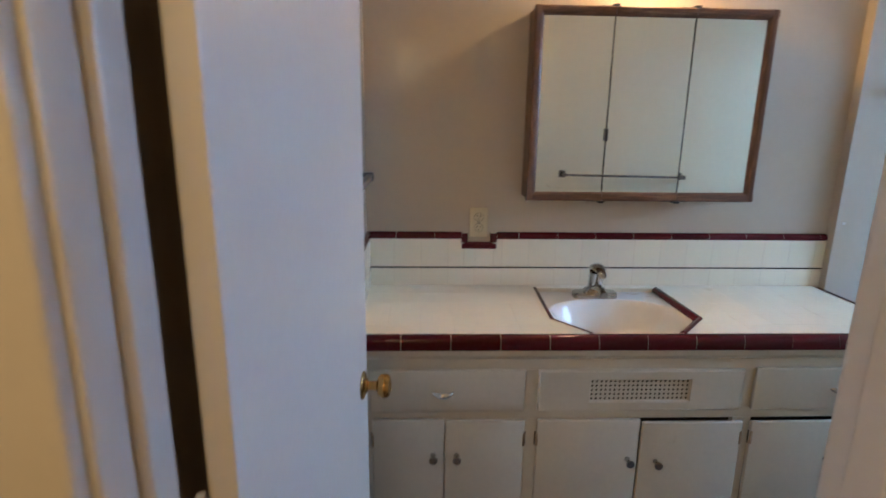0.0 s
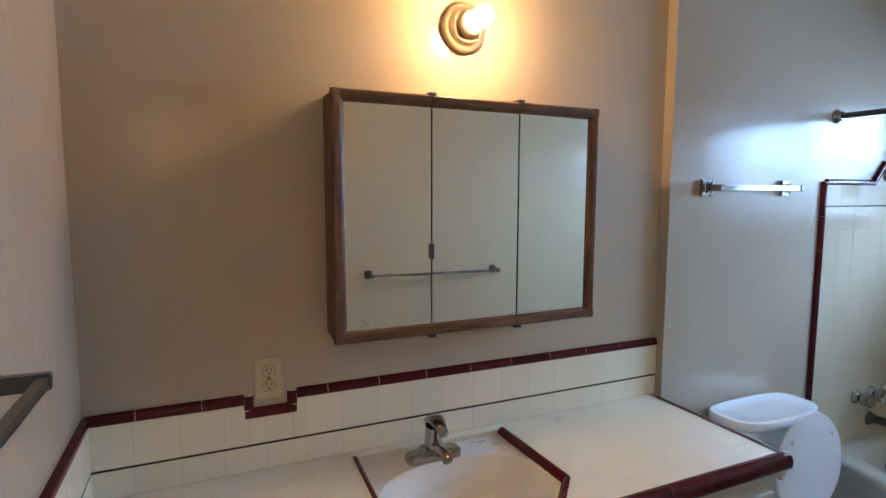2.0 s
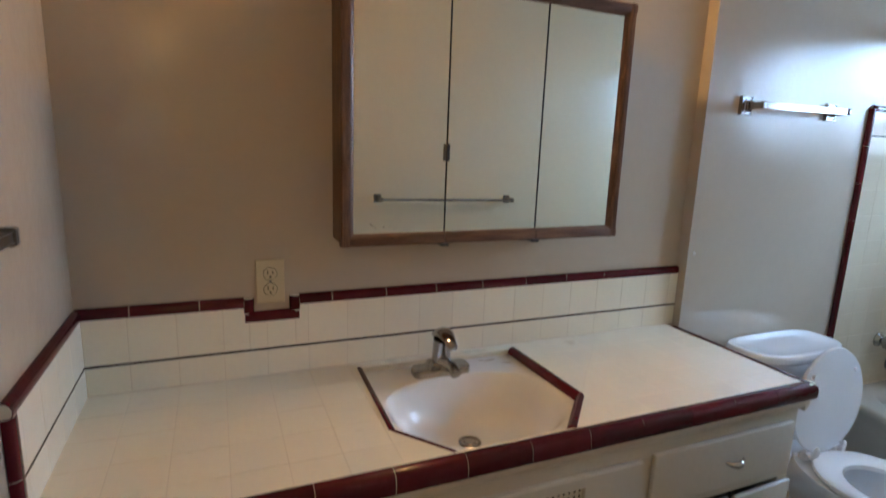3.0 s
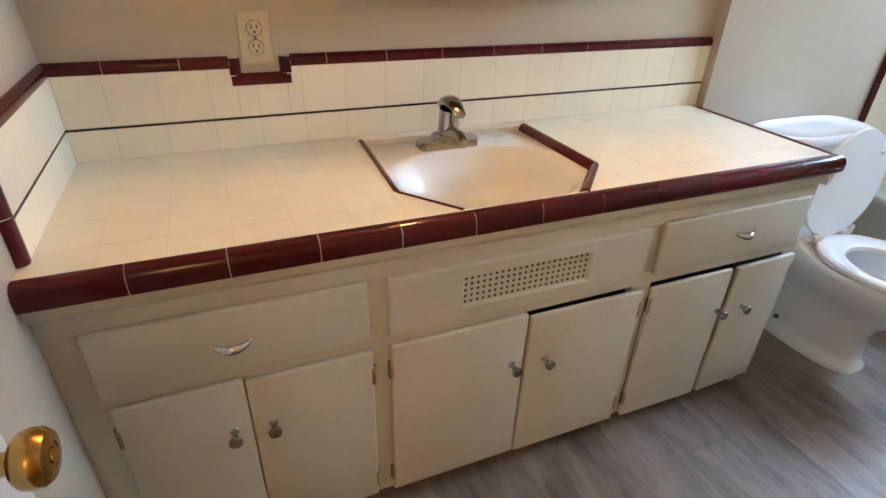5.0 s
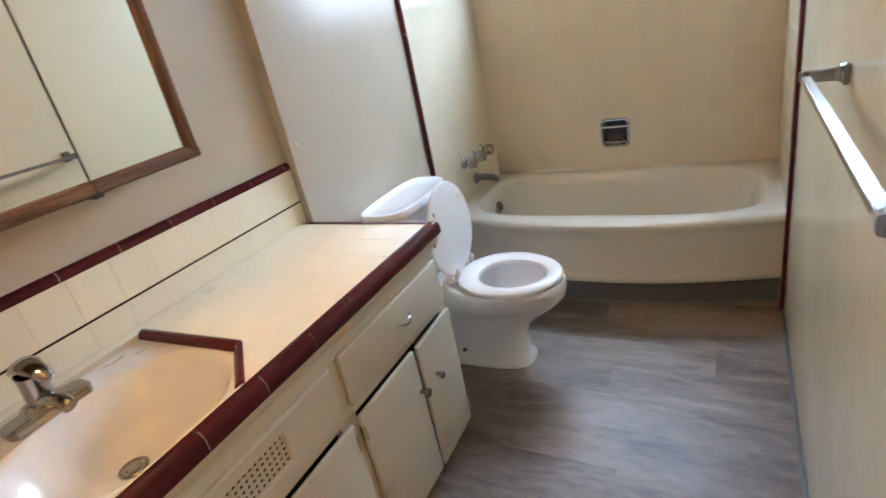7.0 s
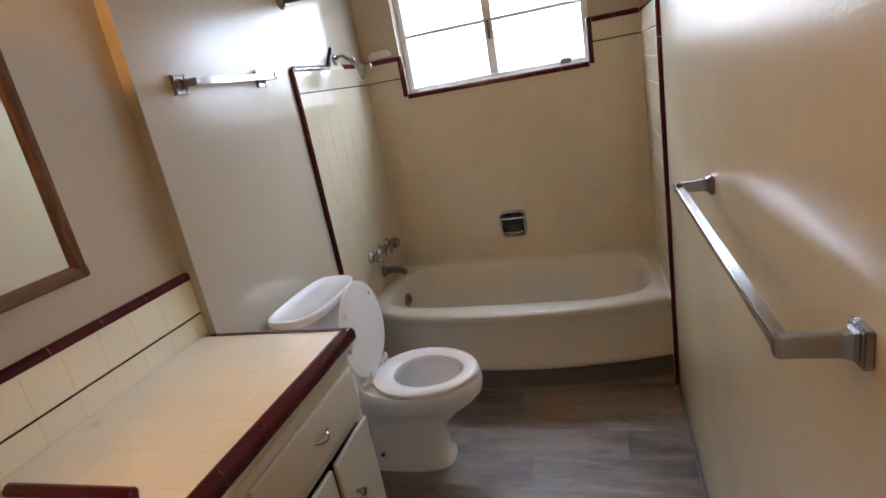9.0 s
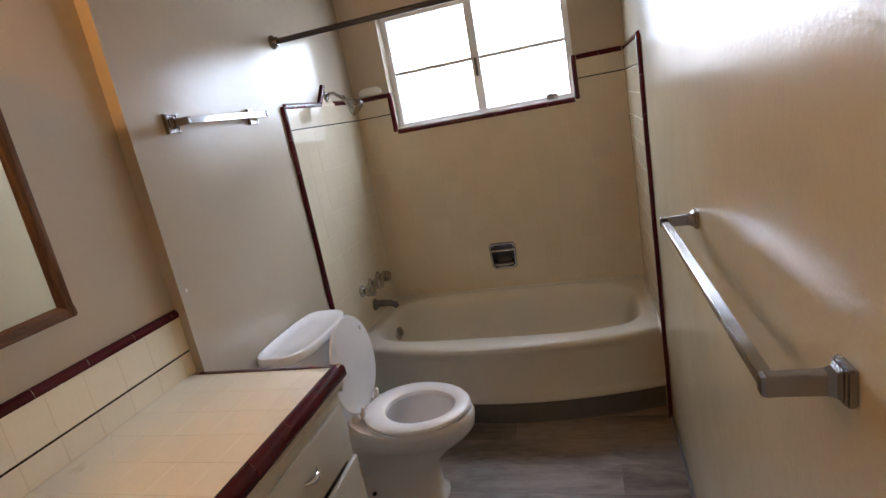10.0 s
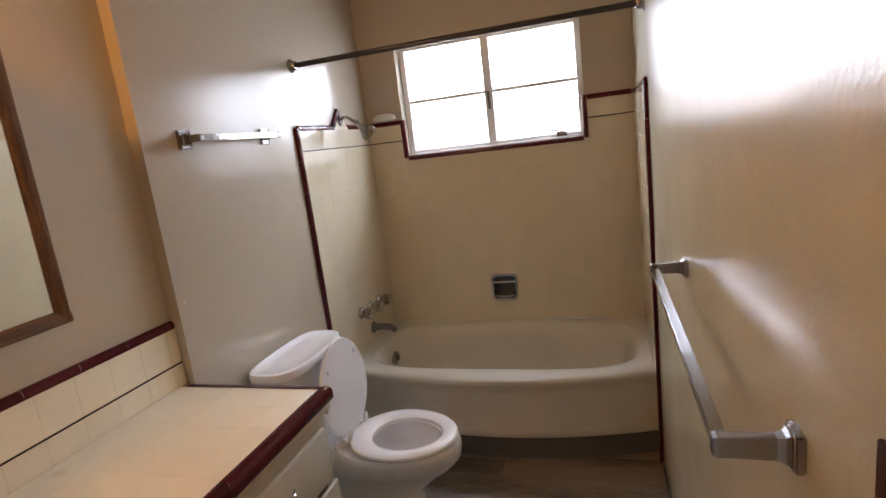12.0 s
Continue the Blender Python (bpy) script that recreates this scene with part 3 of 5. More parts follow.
bowl_rings = [oval(TX, -0.392, 0.106, 0.256, 0.0, power=0.62), oval(TX, -0.392, 0.104, 0.254, 0.020, power=0.62), oval(TX, -0.392, 0.093, 0.243, 0.036, power=0.68), oval(TX, -0.394, 0.086, 0.236, 0.060, egg=-0.16, power=0.74), oval(TX, -0.397, 0.083, 0.231, 0.14, egg=-0.24, power=0.8),
              oval(TX, -0.415, 0.089, 0.240, 0.20, egg=-0.2, power=0.85), oval(TX, -0.455, 0.108, 0.262, 0.248, egg=0.03, power=0.92), oval(TX, -0.50, 0.142, 0.278, 0.292, egg=0.05, power=0.97), oval(TX, -0.533, 0.170, 0.280, 0.335, egg=0.06), oval(TX, -0.547, 0.181, 0.272, 0.372, egg=0.06),
              oval(TX, -0.55, 0.184, 0.268, 0.390, egg=0.06), oval(TX, -0.55, 0.180, 0.262, 0.402, egg=0.06), oval(TX, -0.575, 0.128, 0.165, 0.402, egg=0.06), oval(TX, -0.575, 0.130, 0.165, 0.375, egg=0.06),
              oval(TX, -0.57, 0.124, 0.155, 0.32, egg=0.05), oval(TX, -0.555, 0.100, 0.125, 0.25), oval(TX, -0.54, 0.06, 0.08, 0.19), oval(TX, -0.53, 0.03, 0.04, 0.17)]
part("bowl", loft(bowl_rings), CHINA, toilet, "", True)
part("water", loft([oval(TX, -0.552, 0.096, 0.120, 0.248), oval(TX, -0.552, 0.02, 0.03, 0.2485)], (True, True)), WATER, toilet, "still grey water in the bowl")
part("tank_shelf", box(TX - 0.105, TX + 0.105, -0.33, -0.075, 0.30, 0.40, 0.03, 4), CHINA, toilet, "", True)


def tank_ring(hw, y0, y1, z, n=44, square=0.5):
    """A rounded tank outline, flat at the wall and bowed at the front."""
    out = []
    for i in range(n):
        a = 2 * math.pi * i / n
        c, s = math.cos(a), math.sin(a)
        p = 0.42 if s > 0 else 0.76
        yc = (y0 + y1) / 2
        out.append((TX + hw * math.copysign(abs(c) ** square, c), yc + (y1 - y0) / 2 * math.copysign(abs(s) ** p, s), z))
    return out


part("tank", loft([tank_ring(0.195, -0.245, -0.065, 0.4), tank_ring(0.210, -0.262, -0.062, 0.44), tank_ring(0.227, -0.272, -0.060, 0.6), tank_ring(0.232, -0.276, -0.060, 0.743)]), CHINA, toilet, "", True)
part("tank_lid", loft([tank_ring(0.238, -0.283, -0.054, 0.74, square=0.72), tank_ring(0.244, -0.290, -0.052, 0.748, square=0.72), tank_ring(0.245, -0.291, -0.052, 0.765, square=0.72), tank_ring(0.239, -0.285, -0.056, 0.776, square=0.72),
                       tank_ring(0.225, -0.272, -0.066, 0.7785, square=0.72), tank_ring(0.210, -0.257, -0.078, 0.772, square=0.72), tank_ring(0.110, -0.20, -0.12, 0.771, square=0.72)]), CHINA, toilet, "white dished china tank lid", True)
SC = -0.585
seat_rings = []
for hx, hy, z, ihx in ((0.183, 0.217, 0.406, 0), (0.188, 0.223, 0.414, 0), (0.186, 0.220, 0.423, 0), (0.177, 0.211, 0.429, 0), (0.135, 0.160, 0.428, 0), (0.122, 0.146, 0.421, 0), (0.120, 0.143, 0.406, 0)):
    seat_rings.append(oval(TX, SC - (0.015 if hx < 0.14 else 0.0), hx, hy, z, 48, 0.05))
bm = loft(seat_rings, (False, False))
bm.verts.ensure_lookup_table()
for i in range(48):
    bm.faces.new((bm.verts[i], bm.verts[6 * 48 + i], bm.verts[6 * 48 + (i + 1) % 48], bm.verts[(i + 1) % 48]))
part("seat", bm, SEATW, toilet, "white seat ring, lowered", True)
# the raised lid leans back against the tank
lid_m = Matrix.Translation((TX + 0.0, -0.368, 0.432)) @ Matrix.Rotation(radians(-93), 4, "X")
lid = loft([oval(0, -0.192, 0.160, 0.172, -0.004, 48, 0.05), oval(0, -0.192, 0.186, 0.197, -0.001, 48, 0.05), oval(0, -0.192, 0.189, 0.200, 0.006, 48, 0.05), oval(0, -0.192, 0.183, 0.194, 0.013, 48, 0.05), oval(0, -0.192, 0.10, 0.11, 0.015, 48, 0.05)])
bmesh.ops.transform(lid, matrix=lid_m, verts=lid.verts)
lid_ob = part("lid", lid, SEATW, toilet, "white lid standing raised against the tank", True)
for x, y in ((-0.115, -0.30), (0.115, -0.30)):
    part("bumper", lathe([(0.0, -0.012), (0.007, -0.012), (0.009, -0.008), (0.009, -0.001), (0.0, -0.001)], lid_m @ Matrix.Translation((x, y, 0)), 14), SEATW, lid_ob, "", True)
for x in (-0.075, 0.075):
    part("hinge", tube([(TX + x - 0.024, -0.366, 0.428), (TX + x + 0.024, -0.366, 0.428)], 0.011), SEATW, toilet, "", True)
    part("hinge_lug", tube([(TX + x, -0.374, 0.420), (TX + x, -0.386, 0.442), (TX + x, -0.389, 0.462), (TX + x, -0.386, 0.468)], [0.013, 0.0105, 0.0085, 0.005]), SEATW, toilet, "white plastic hinge lug below the lid", True)
    part("hinge_post", tube([(TX + x, -0.345, 0.398), (TX + x, -0.345, 0.412), (TX + x, -0.350, 0.424), (TX + x, -0.362, 0.432)], [0.017, 0.016, 0.013, 0.010]), SEATW, toilet, "white plastic hinge post", True)
    part("bolt_cap", lathe([(0.0, 0.010), (0.007, 0.009), (0.010, 0.004), (0.010, 0.0), (0.0, 0.0)], pose(TX + x, -0.318, 0.400), 14), SEATW, toilet, "", True)
for s in (-1, 1):
    part("bolt", lathe([(0.0, 0.012), (0.007, 0.012), (0.009, 0.004), (0.009, 0.0), (0.0, 0.0)], pose(TX + s * 0.094, -0.36, 0.075, 0, s * 75), 12), RODM, toilet, "dark rusty floor bolt", True)


# ---- towel bars ----
def towel_bar(place_a, place_b, out, label, half=0.010, deep=0.004, plate=0.028, material=STEEL):
    """Two square wall plates with tapering posts, and a flat bar between the posts. out: the wall's normal times the reach."""
    a, b, o = Vector(place_a), Vector(place_b), Vector(out)
    along, n = (b - a).normalized(), o.normalized()
    up = Vector((0, 0, 1))
    root = thing("towel_bar", a, label, "towel bar", "towel bars")

    def block(c, ha, hn, hu, bev=0.003):
        bm = box(-1, 1, -1, 1, -1, 1)
        for v in bm.verts:
            v.co = c + along * v.co.x * ha + n * v.co.y * hn + up * v.co.z * hu
        bmesh.ops.bevel(bm, geom=bm.edges[:], offset=bev, segments=2, affect="EDGES")
        return bm

    for p in (a, b):
        part("wall_plate", block(p + n * 0.006, plate, 0.006, plate * 1.15), material, root)
        post = bmesh.new()
        rr = []
        for d, w, h in ((0.010, 0.013, 0.020), (0.016, 0.009, 0.0155), (0.024, 0.007, 0.0132), (o.length - 0.012, 0.0075, 0.0122), (o.length + 0.004, 0.008, 0.0126), (o.length + 0.009, 0.007, 0.0110), (o.length + 0.0105, 0.004, 0.008)):
            rr.append([p + n * d + along * sx * w + up * sz * h for sx, sz in ((-1, -1), (1, -1), (1, 1), (-1, 1))])
        part("post", loft(rr, (True, True), post), material, root)
    part("bar", block((a + b) / 2 + o, (b - a).length / 2 - 0.008, deep, half, 0.0015), material if material is DULL else WORN, root, "flat chrome bar")
    return root


towel_bar((1.122, SOUTH, 1.181), (1.93, SOUTH, 1.170), (0, 0.078, 0), "long chrome towel bar on square posts", 0.0070, 0.0085, 0.020)
towel_bar((2.083, TOILET_Y, 1.658), (2.55, TOILET_Y, 1.658), (0, -0.072, 0), "short chrome towel bar above the toilet", 0.010, 0.006, 0.026)
towel_bar((0.0, -0.90, 1.355), (0.0, -0.61, 1.355), (0.075, 0, 0), "small tarnished towel bar beside the vanity", 0.008, 0.006, 0.020, DULL)

# switch plate by the doorway, and a painted-over nail
sw = thing("light_switch", (0.910, SOUTH, 1.237), "dark brown plastic light switch plate", "light switch")
part("plate", box(0.872, 0.950, SOUTH, SOUTH + 0.006, 1.176, 1.298, 0.003), SWITCH, sw)
part("toggle", box(0.905, 0.915, SOUTH + 0.005, SOUTH + 0.016, 1.226, 1.249, 0.002), SWITCH, sw)
ob = part("nail", lathe([(0.0, 0.004), (0.005, 0.003), (0.006, 0.0), (0.0, 0.0)], pose(1.935, TOILET_Y, 1.125, 90), 10), TRIM, None, "", True)
tagged(ob, "small painted-over nail head in the wall", "nail")
soap = part("soap_bar", loft([oval(EAST - 0.020, -0.165, 0.012, 0.060, 1.7085), oval(EAST - 0.020, -0.165, 0.018, 0.074, 1.716), oval(EAST - 0.020, -0.165, 0.018, 0.070, 1.736), oval(EAST - 0.019, -0.165, 0.010, 0.045, 1.752)]), SOAP, None, "", True)
tagged(soap, "white bar of soap on the tile ledge by the window", "soap")

# ---- vanity cabinet ----
VX1, VF, VB = 1.878, -0.535, 0.075     # right side, face of the frame, underside
FT = 0.016                              # thickness of doors and drawer fronts
van = thing("vanity_cabinet", (0.94, -0.27, 0), "cream painted wooden vanity cabinet with drawers and doors", "cabinet")
part("side_panel", box(VX1 - 0.02, VX1, VF + 0.02, TOILET_Y - 0.002, 0.0, 0.80, 0.002), CAB, van)
# toe kick and inner sheet carry the cabinet's shade as dark colour
part("toe_kick", box(0.0, VX1 - 0.02, VF + 0.075, VF + 0.09, 0.0, VB), DARK, van, "recessed toe kick, its shade put in the dark colour")
part("bottom", box(0.0, VX1 - 0.02, VF + 0.02, -0.01, VB, VB + 0.015), CAB, van)
part("inside", box(0.0, VX1 - 0.02, VF + 0.15, VF + 0.16, VB + 0.02, 0.685), DARK, van, "dark sheet for the shade inside the cabinet")
for z0, z1 in ((VB - 0.015, VB + 0.012), (0.548, 0.590), (0.725, 0.805)):
    part("rail", box(0.0, VX1, VF, VF + 0.02, z0, z1, 0.0015), CAB, van)
part("rail", box(0.07, 0.955, VF + 0.0005, VF + 0.02, 0.530, 0.548), CAB, van)
for x0, x1 in ((0.0, 0.070), (0.553, 0.617), (1.275, 1.338), (1.835, VX1)):
    for z0, z1 in ((VB + 0.012, 0.548), (0.590, 0.725)):
        part("stile", box(x0, x1, VF, VF + 0.02, z0, z1), CAB, van)
part("cove_strip", sweep([(0.0, 0.0), (0.014, 0.012), (0.018, 0.020), (0.018, 0.036), (0.0, 0.036)],
                         [((0.0, VF, 0.764), (0, -1, 0), (0, 0, 1)), ((VX1, VF, 0.764), (0, -1, 0), (0, 0, 1))]), CAB, van, "cream painted cove strip under the counter edge")
part("cove_strip", sweep([(0.0, 0.0), (0.014, 0.012), (0.018, 0.020), (0.018, 0.036), (0.0, 0.036)],
                         [((VX1, VF - 0.018, 0.764), (1, 0, 0), (0, 0, 1)), ((VX1, TOILET_Y - 0.002, 0.764), (1, 0, 0), (0, 0, 1))]), CAB, van)


def chrome_knob(x, z, parent):
    m = pose(x, VF - FT, z, 90)
    part("knob", lathe([(0.0, 0.0), (0.010, 0.0), (0.008, 0.004), (0.006, 0.010), (0.007, 0.018), (0.0126, 0.024), (0.0146, 0.029), (0.0130, 0.033), (0.0, 0.0345)], m, 20), WORN, parent, "small round chrome knob", True)


def drawer_pull(x, z, parent):
    pts, rad = [], []
    for i in range(15):
        u = i / 14 * 2 - 1
        pts.append((x + 0.034 * u, VF - FT - 0.015 * (1 - u * u) - 0.002, z + 0.004 * (u * u - 0.5)))
        rad.append(0.0032 + 0.0045 * (1 - u * u))
    bm = tube(pts, rad, 12)
    for v in bm.verts:
        v.co.z = z + (v.co.z - z) * 1.35
    part("pull", bm, CHROME, parent, "arched chrome drawer pull", True)


def front(name, x0, x1, z0, z1, label="", tilt=0.0, ajar=0.0, hinge_left=True):
    """A lipped front with rounded edges; tilt: degrees it sags in its plane; ajar: degrees it stands open."""
    bm = box(x0, x1, VF - FT, VF - 0.001, z0, z1, 0.0055, 3)
    hx = x0 if hinge_left else x1
    m = Matrix.Translation((hx, VF, z0)) @ Matrix.Rotation(radians(-ajar if hinge_left else ajar), 4, "Z") @ Matrix.Rotation(radians(tilt), 4, "Y") @ Matrix.Translation((-hx, -VF, -z0))
    bmesh.ops.transform(bm, matrix=m, verts=bm.verts)
    return part(name, bm, CAB, van, label, True)


drawer = front("drawer", 0.056, 0.561, 0.583, 0.731)
drawer_pull(0.293, 0.652, drawer)
drawer = front("drawer", 1.324, 1.852, 0.583, 0.735)
drawer_pull(1.615, 0.659, drawer)
# false front with a perforated grille
GX0, GX1, GZ0, GZ1 = 0.775, 1.108, 0.618, 0.694
rr = []
for x0, x1, z0, z1, y in ((0.604, 1.287, 0.583, 0.728, VF - 0.001), (0.604, 1.287, 0.583, 0.728, VF - FT + 0.004), (0.608, 1.283, 0.587, 0.724, VF - FT),
                          (GX0 - 0.003, GX1 + 0.003, GZ0 - 0.003, GZ1 + 0.003, VF - FT), (GX0, GX1, GZ0, GZ1, VF - FT + 0.003), (GX0, GX1, GZ0, GZ1, VF - 0.001), (0.604, 1.287, 0.583, 0.728, VF - 0.001)):
    rr.append([(x0, y, z0), (x1, y, z0), (x1, y, z1), (x0, y, z1)])
bm = loft(rr, (False, False))
bmesh.ops.remove_doubles(bm, verts=bm.verts, dist=1e-5)
ff = part("false_front", bm, CAB, van, "cream fixed front round a pierced vent grille")
NX, NZ, HOLE = 22, 5, 0.0040
CW, CH = (GX1 - GX0) / NX, (GZ1 - GZ0) / NZ
SQUARE = ((1, 0), (1, 1), (0, 1), (-1, 1), (-1, 0), (-1, -1), (0, -1), (1, -1))
bm = bmesh.new()
for i in range(NX):
    for k in range(NZ):
        cx, cz = GX0 + (i + 0.5) * CW, GZ0 + (k + 0.5) * CH
        rim, lip, back = [], [], []
        for n, (qx, qz) in enumerate(SQUARE):
            c, d = HOLE * math.cos(n * math.pi / 4), HOLE * math.sin(n * math.pi / 4)
            rim.append(bm.verts.new((cx + qx * CW / 2, VF - 0.0070, cz + qz * CH / 2)))
            lip.append(bm.verts.new((cx + c, VF - 0.0070, cz + d)))
            back.append(bm.verts.new((cx + c, VF - 0.0064, cz + d)))
        for n in range(8):
            m = (n + 1) % 8
            bm.faces.new((rim[n], rim[m], lip[m], lip[n]))
            bm.faces.new((lip[n], lip[m], back[m], back[n]))
bmesh.ops.remove_doubles(bm, verts=bm.verts, dist=1e-5)
part("vent_grille", bm, CAB, ff, "cream metal vent sheet pierced with small round holes")
# dark sheet painting the shade seen through the holes
part("grille_back", box(GX0, GX1, VF - 0.0035, VF - 0.002, GZ0, GZ1), DARK, ff, "dark sheet for the shade behind the grille")
part("grille_frame", box(GX0 - 0.006, GX1 + 0.006, VF - FT - 0.002, VF - FT + 0.002, GZ0 - 0.008, GZ0 - 0.002, 0.001), CAB, ff)

doors = []
for x0, x1, z0, z1, tilt, ajar, left, kx, kz in ((0.062, 0.2985, 0.07, 0.556, 0.0, 0.0, True, 0.262, 0.424), (0.2995, 0.565, 0.07, 0.550, 0.0, 0.0, False, 0.340, 0.422),
                                          (0.606, 0.9555, 0.066, 0.550, 0.0, 0.0, True, 0.921, 0.402), (0.9575, 1.303, 0.062, 0.539, 0.4, 0.35, False, 1.018, 0.394),
                                          (1.338, 1.628, 0.058, 0.539, 0.5, 0.6, True, 1.610, 0.398), (1.634, 1.874, 0.066, 0.543, 0.2, 2.0, False, 1.706, 0.394)):
    d = front("cabinet_door", x0, x1, z0, z1, "", -tilt if left else tilt, ajar, left)
    chrome_knob(kx, kz, d)
    hx = x0 + 0.004 if left else x1 - 0.004
    for hz in (0.13, 0.48):
        part("hinge", box(hx - 0.007 if left else hx - 0.001, hx + 0.001 if left else hx + 0.007, VF - FT - 0.0025, VF - 0.002, hz - 0.024, hz + 0.024, 0.002), CABWORN, d, "small worn brown butt hinge")
        part("hinge_pin", tube([(hx - 0.007 if left else hx + 0.007, VF - 0.006, hz - 0.024), (hx - 0.007 if left else hx + 0.007, VF - 0.006, hz + 0.024)], 0.0035, 8), STEEL, d)

# ---- countertop of tile, with the sink let in ----
counter = thing("countertop", (0.94, -0.28, 0.80), "cream tiled countertop with a maroon bullnose edge", "countertop")
SINK = [(0.684, -0.050), (0.672, -0.400), (0.774, -0.528), (1.072, -0.528), (1.190, -0.400), (1.180, -0.055)]
EDGE_Y, EDGE_X, BEDZ = -0.538, 1.872, TOP - 0.0006
bm = bmesh.new()


def outside(poly, hole):
    """Convex pieces of poly that lie outside a convex counter-clockwise hole."""
    rest, pieces = poly, []
    for a, b in zip(hole, hole[1:] + hole[:1]):
        if len(rest) < 3:
            break
        out = clip(rest, a, b, False)
        if len(out) > 2 and area(out) > 1e-5:
            pieces.append(out)
        rest = clip(rest, a, b, True)
    return pieces


bed = bmesh.new()
for piece in outside([(0.0, EDGE_Y), (EDGE_X, EDGE_Y), (EDGE_X, -0.004), (0.0, -0.004)], SINK):
    s = slab(piece, BEDZ - 0.80, 0.0)
    bmesh.ops.translate(s, vec=(0, 0, 0.80), verts=s.verts)
    merge(bed, s)
part("mortar_bed", bed, GROUT, counter, "cream grouted mortar bed")
PITCH, GAP = 0.1095, 0.0010
TUBGAP = 0.0010
tile_meshes = {}


def piece_object(name, bm, material, parent, m, key=None):
    """A piece under its parent; alike pieces share one mesh."""
    me = tile_meshes.get(key) if key else None
    if me is None:
        bmesh.ops.recalc_face_normals(bm, faces=bm.faces)
        me = bpy.data.meshes.new(name)
        bm.to_mesh(me)
        me.materials.append(material)
        if key:
            tile_meshes[key] = me
    bm.free()
    ob = new(name, me)
    base = Vector((0, 0, 0))
    p = parent
    while p:
        base += p.location
        p = p.parent
    ob.parent = parent
    ob.matrix_basis = Matrix.Translation(-base) @ m
    return ob


rng = random.Random(4)


def wobble(m, amount=0.13):
    return m @ pose(0, 0, rng.uniform(-0.00015, 0.00015), rng.uniform(-amount, amount), rng.uniform(-amount, amount), 0)


nx = int(EDGE_X / PITCH) + 1
for i in range(nx):
    for k in range(5):
        x0, x1 = i * PITCH + GAP / 2, min((i + 1) * PITCH - GAP / 2, EDGE_X - 0.002)
        y1, y0 = -0.018 - k * PITCH - GAP / 2, max(-0.018 - (k + 1) * PITCH + GAP / 2, EDGE_Y + 0.002)
        if x1 - x0 < 0.012 or y1 - y0 < 0.012:
            continue
        grown = [(0.932 + (x - 0.932) * 1.012, -0.29 + (y + 0.29) * 1.012) for x, y in SINK]
        for pc in outside([(x0, y0), (x1, y0), (x1, y1), (x0, y1)], grown):
            c = (sum(p[0] for p in pc) / len(pc), sum(p[1] for p in pc) / len(pc))
            if area(pc) > 2e-4:
                whole = abs(area(pc) - (PITCH - GAP) ** 2) < 1e-6
                piece_object("tile", slab([(p[0] - c[0], p[1] - c[1]) for p in pc], 0.0065, 0.0004), TILE, counter, wobble(pose(c[0], c[1], TOP - 0.0065)), "counter" if whole else None)

# maroon bullnose pieces along the front and the right end
NOSE = [(0.0, -0.004), (0.0, 0.0), (0.010, 0.0010), (0.020, -0.002), (0.027, -0.009), (0.030, -0.019), (0.030, -0.040), (0.027, -0.046), (0.0, -0.046)]
joints = [0.0] + [0.157 + 0.1573 * i for i in range(11)] + [1.902]
NZ0 = TOP + 0.002
for x0, x1 in zip(joints, joints[1:]):
    bm = bmesh.new()
    end = 0.030 if x1 > 1.9 else 0.0
    rows = [[bm.verts.new((x0 + 0.0008, EDGE_Y - a, NZ0 + b)) for a, b in NOSE], [bm.verts.new((x1 - 0.0008 - (end - a if end else 0), EDGE_Y - a, NZ0 + b)) for a, b in NOSE]]
    for i in range(len(NOSE)):
        j = (i + 1) % len(NOSE)
        bm.faces.new((rows[0][i], rows[0][j], rows[1][j], rows[1][i]))
    bm.faces.new(rows[0][::-1])
    bm.faces.new(rows[1])
    part("edge_tile", bm, MAROON, counter, "", True)
ends = [TOILET_Y - 0.002, -0.19, -0.347, -0.538]
for y1, y0 in zip(ends, ends[1:]):
    bm = bmesh.new()
    last = y0 < -0.5
    rows = [[bm.verts.new((EDGE_X + a, y1 - 0.0003, NZ0 + b)) for a, b in NOSE], [bm.verts.new((EDGE_X + a, y0 + 0.0003 - (a if last else 0), NZ0 + b)) for a, b in NOSE]]
    for i in range(len(NOSE)):
        j = (i + 1) % len(NOSE)
        bm.faces.new((rows[0][i], rows[0][j], rows[1][j], rows[1][i]))
    bm.faces.new(rows[0][::-1])
    bm.faces.new(rows[1])
    part("edge_tile", bm, MAROON, counter, "", True)
INNER = [(max(0.0, a - 0.0015), min(b, -0.001) if b > -0.02 else b) for a, b in NOSE]
part("edge_grout", sweep(INNER, [((0.0, EDGE_Y, NZ0 - 0.0003), (0, -1, 0), (0, 0, 1)), ((1.899, EDGE_Y, NZ0 - 0.0003), (0, -1, 0), (0, 0, 1))]), GROUT, counter, "pale grout between the edge tiles", True)
part("edge_grout", sweep(INNER, [((EDGE_X, TOILET_Y - 0.003, NZ0 - 0.0003), (1, 0, 0), (0, 0, 1)), ((EDGE_X, -0.56, NZ0 - 0.0003), (1, 0, 0), (0, 0, 1))]), GROUT, counter, "", True)

# quarter-round maroon trim stepping down into the sink
RIMZ = TOP - 0.014


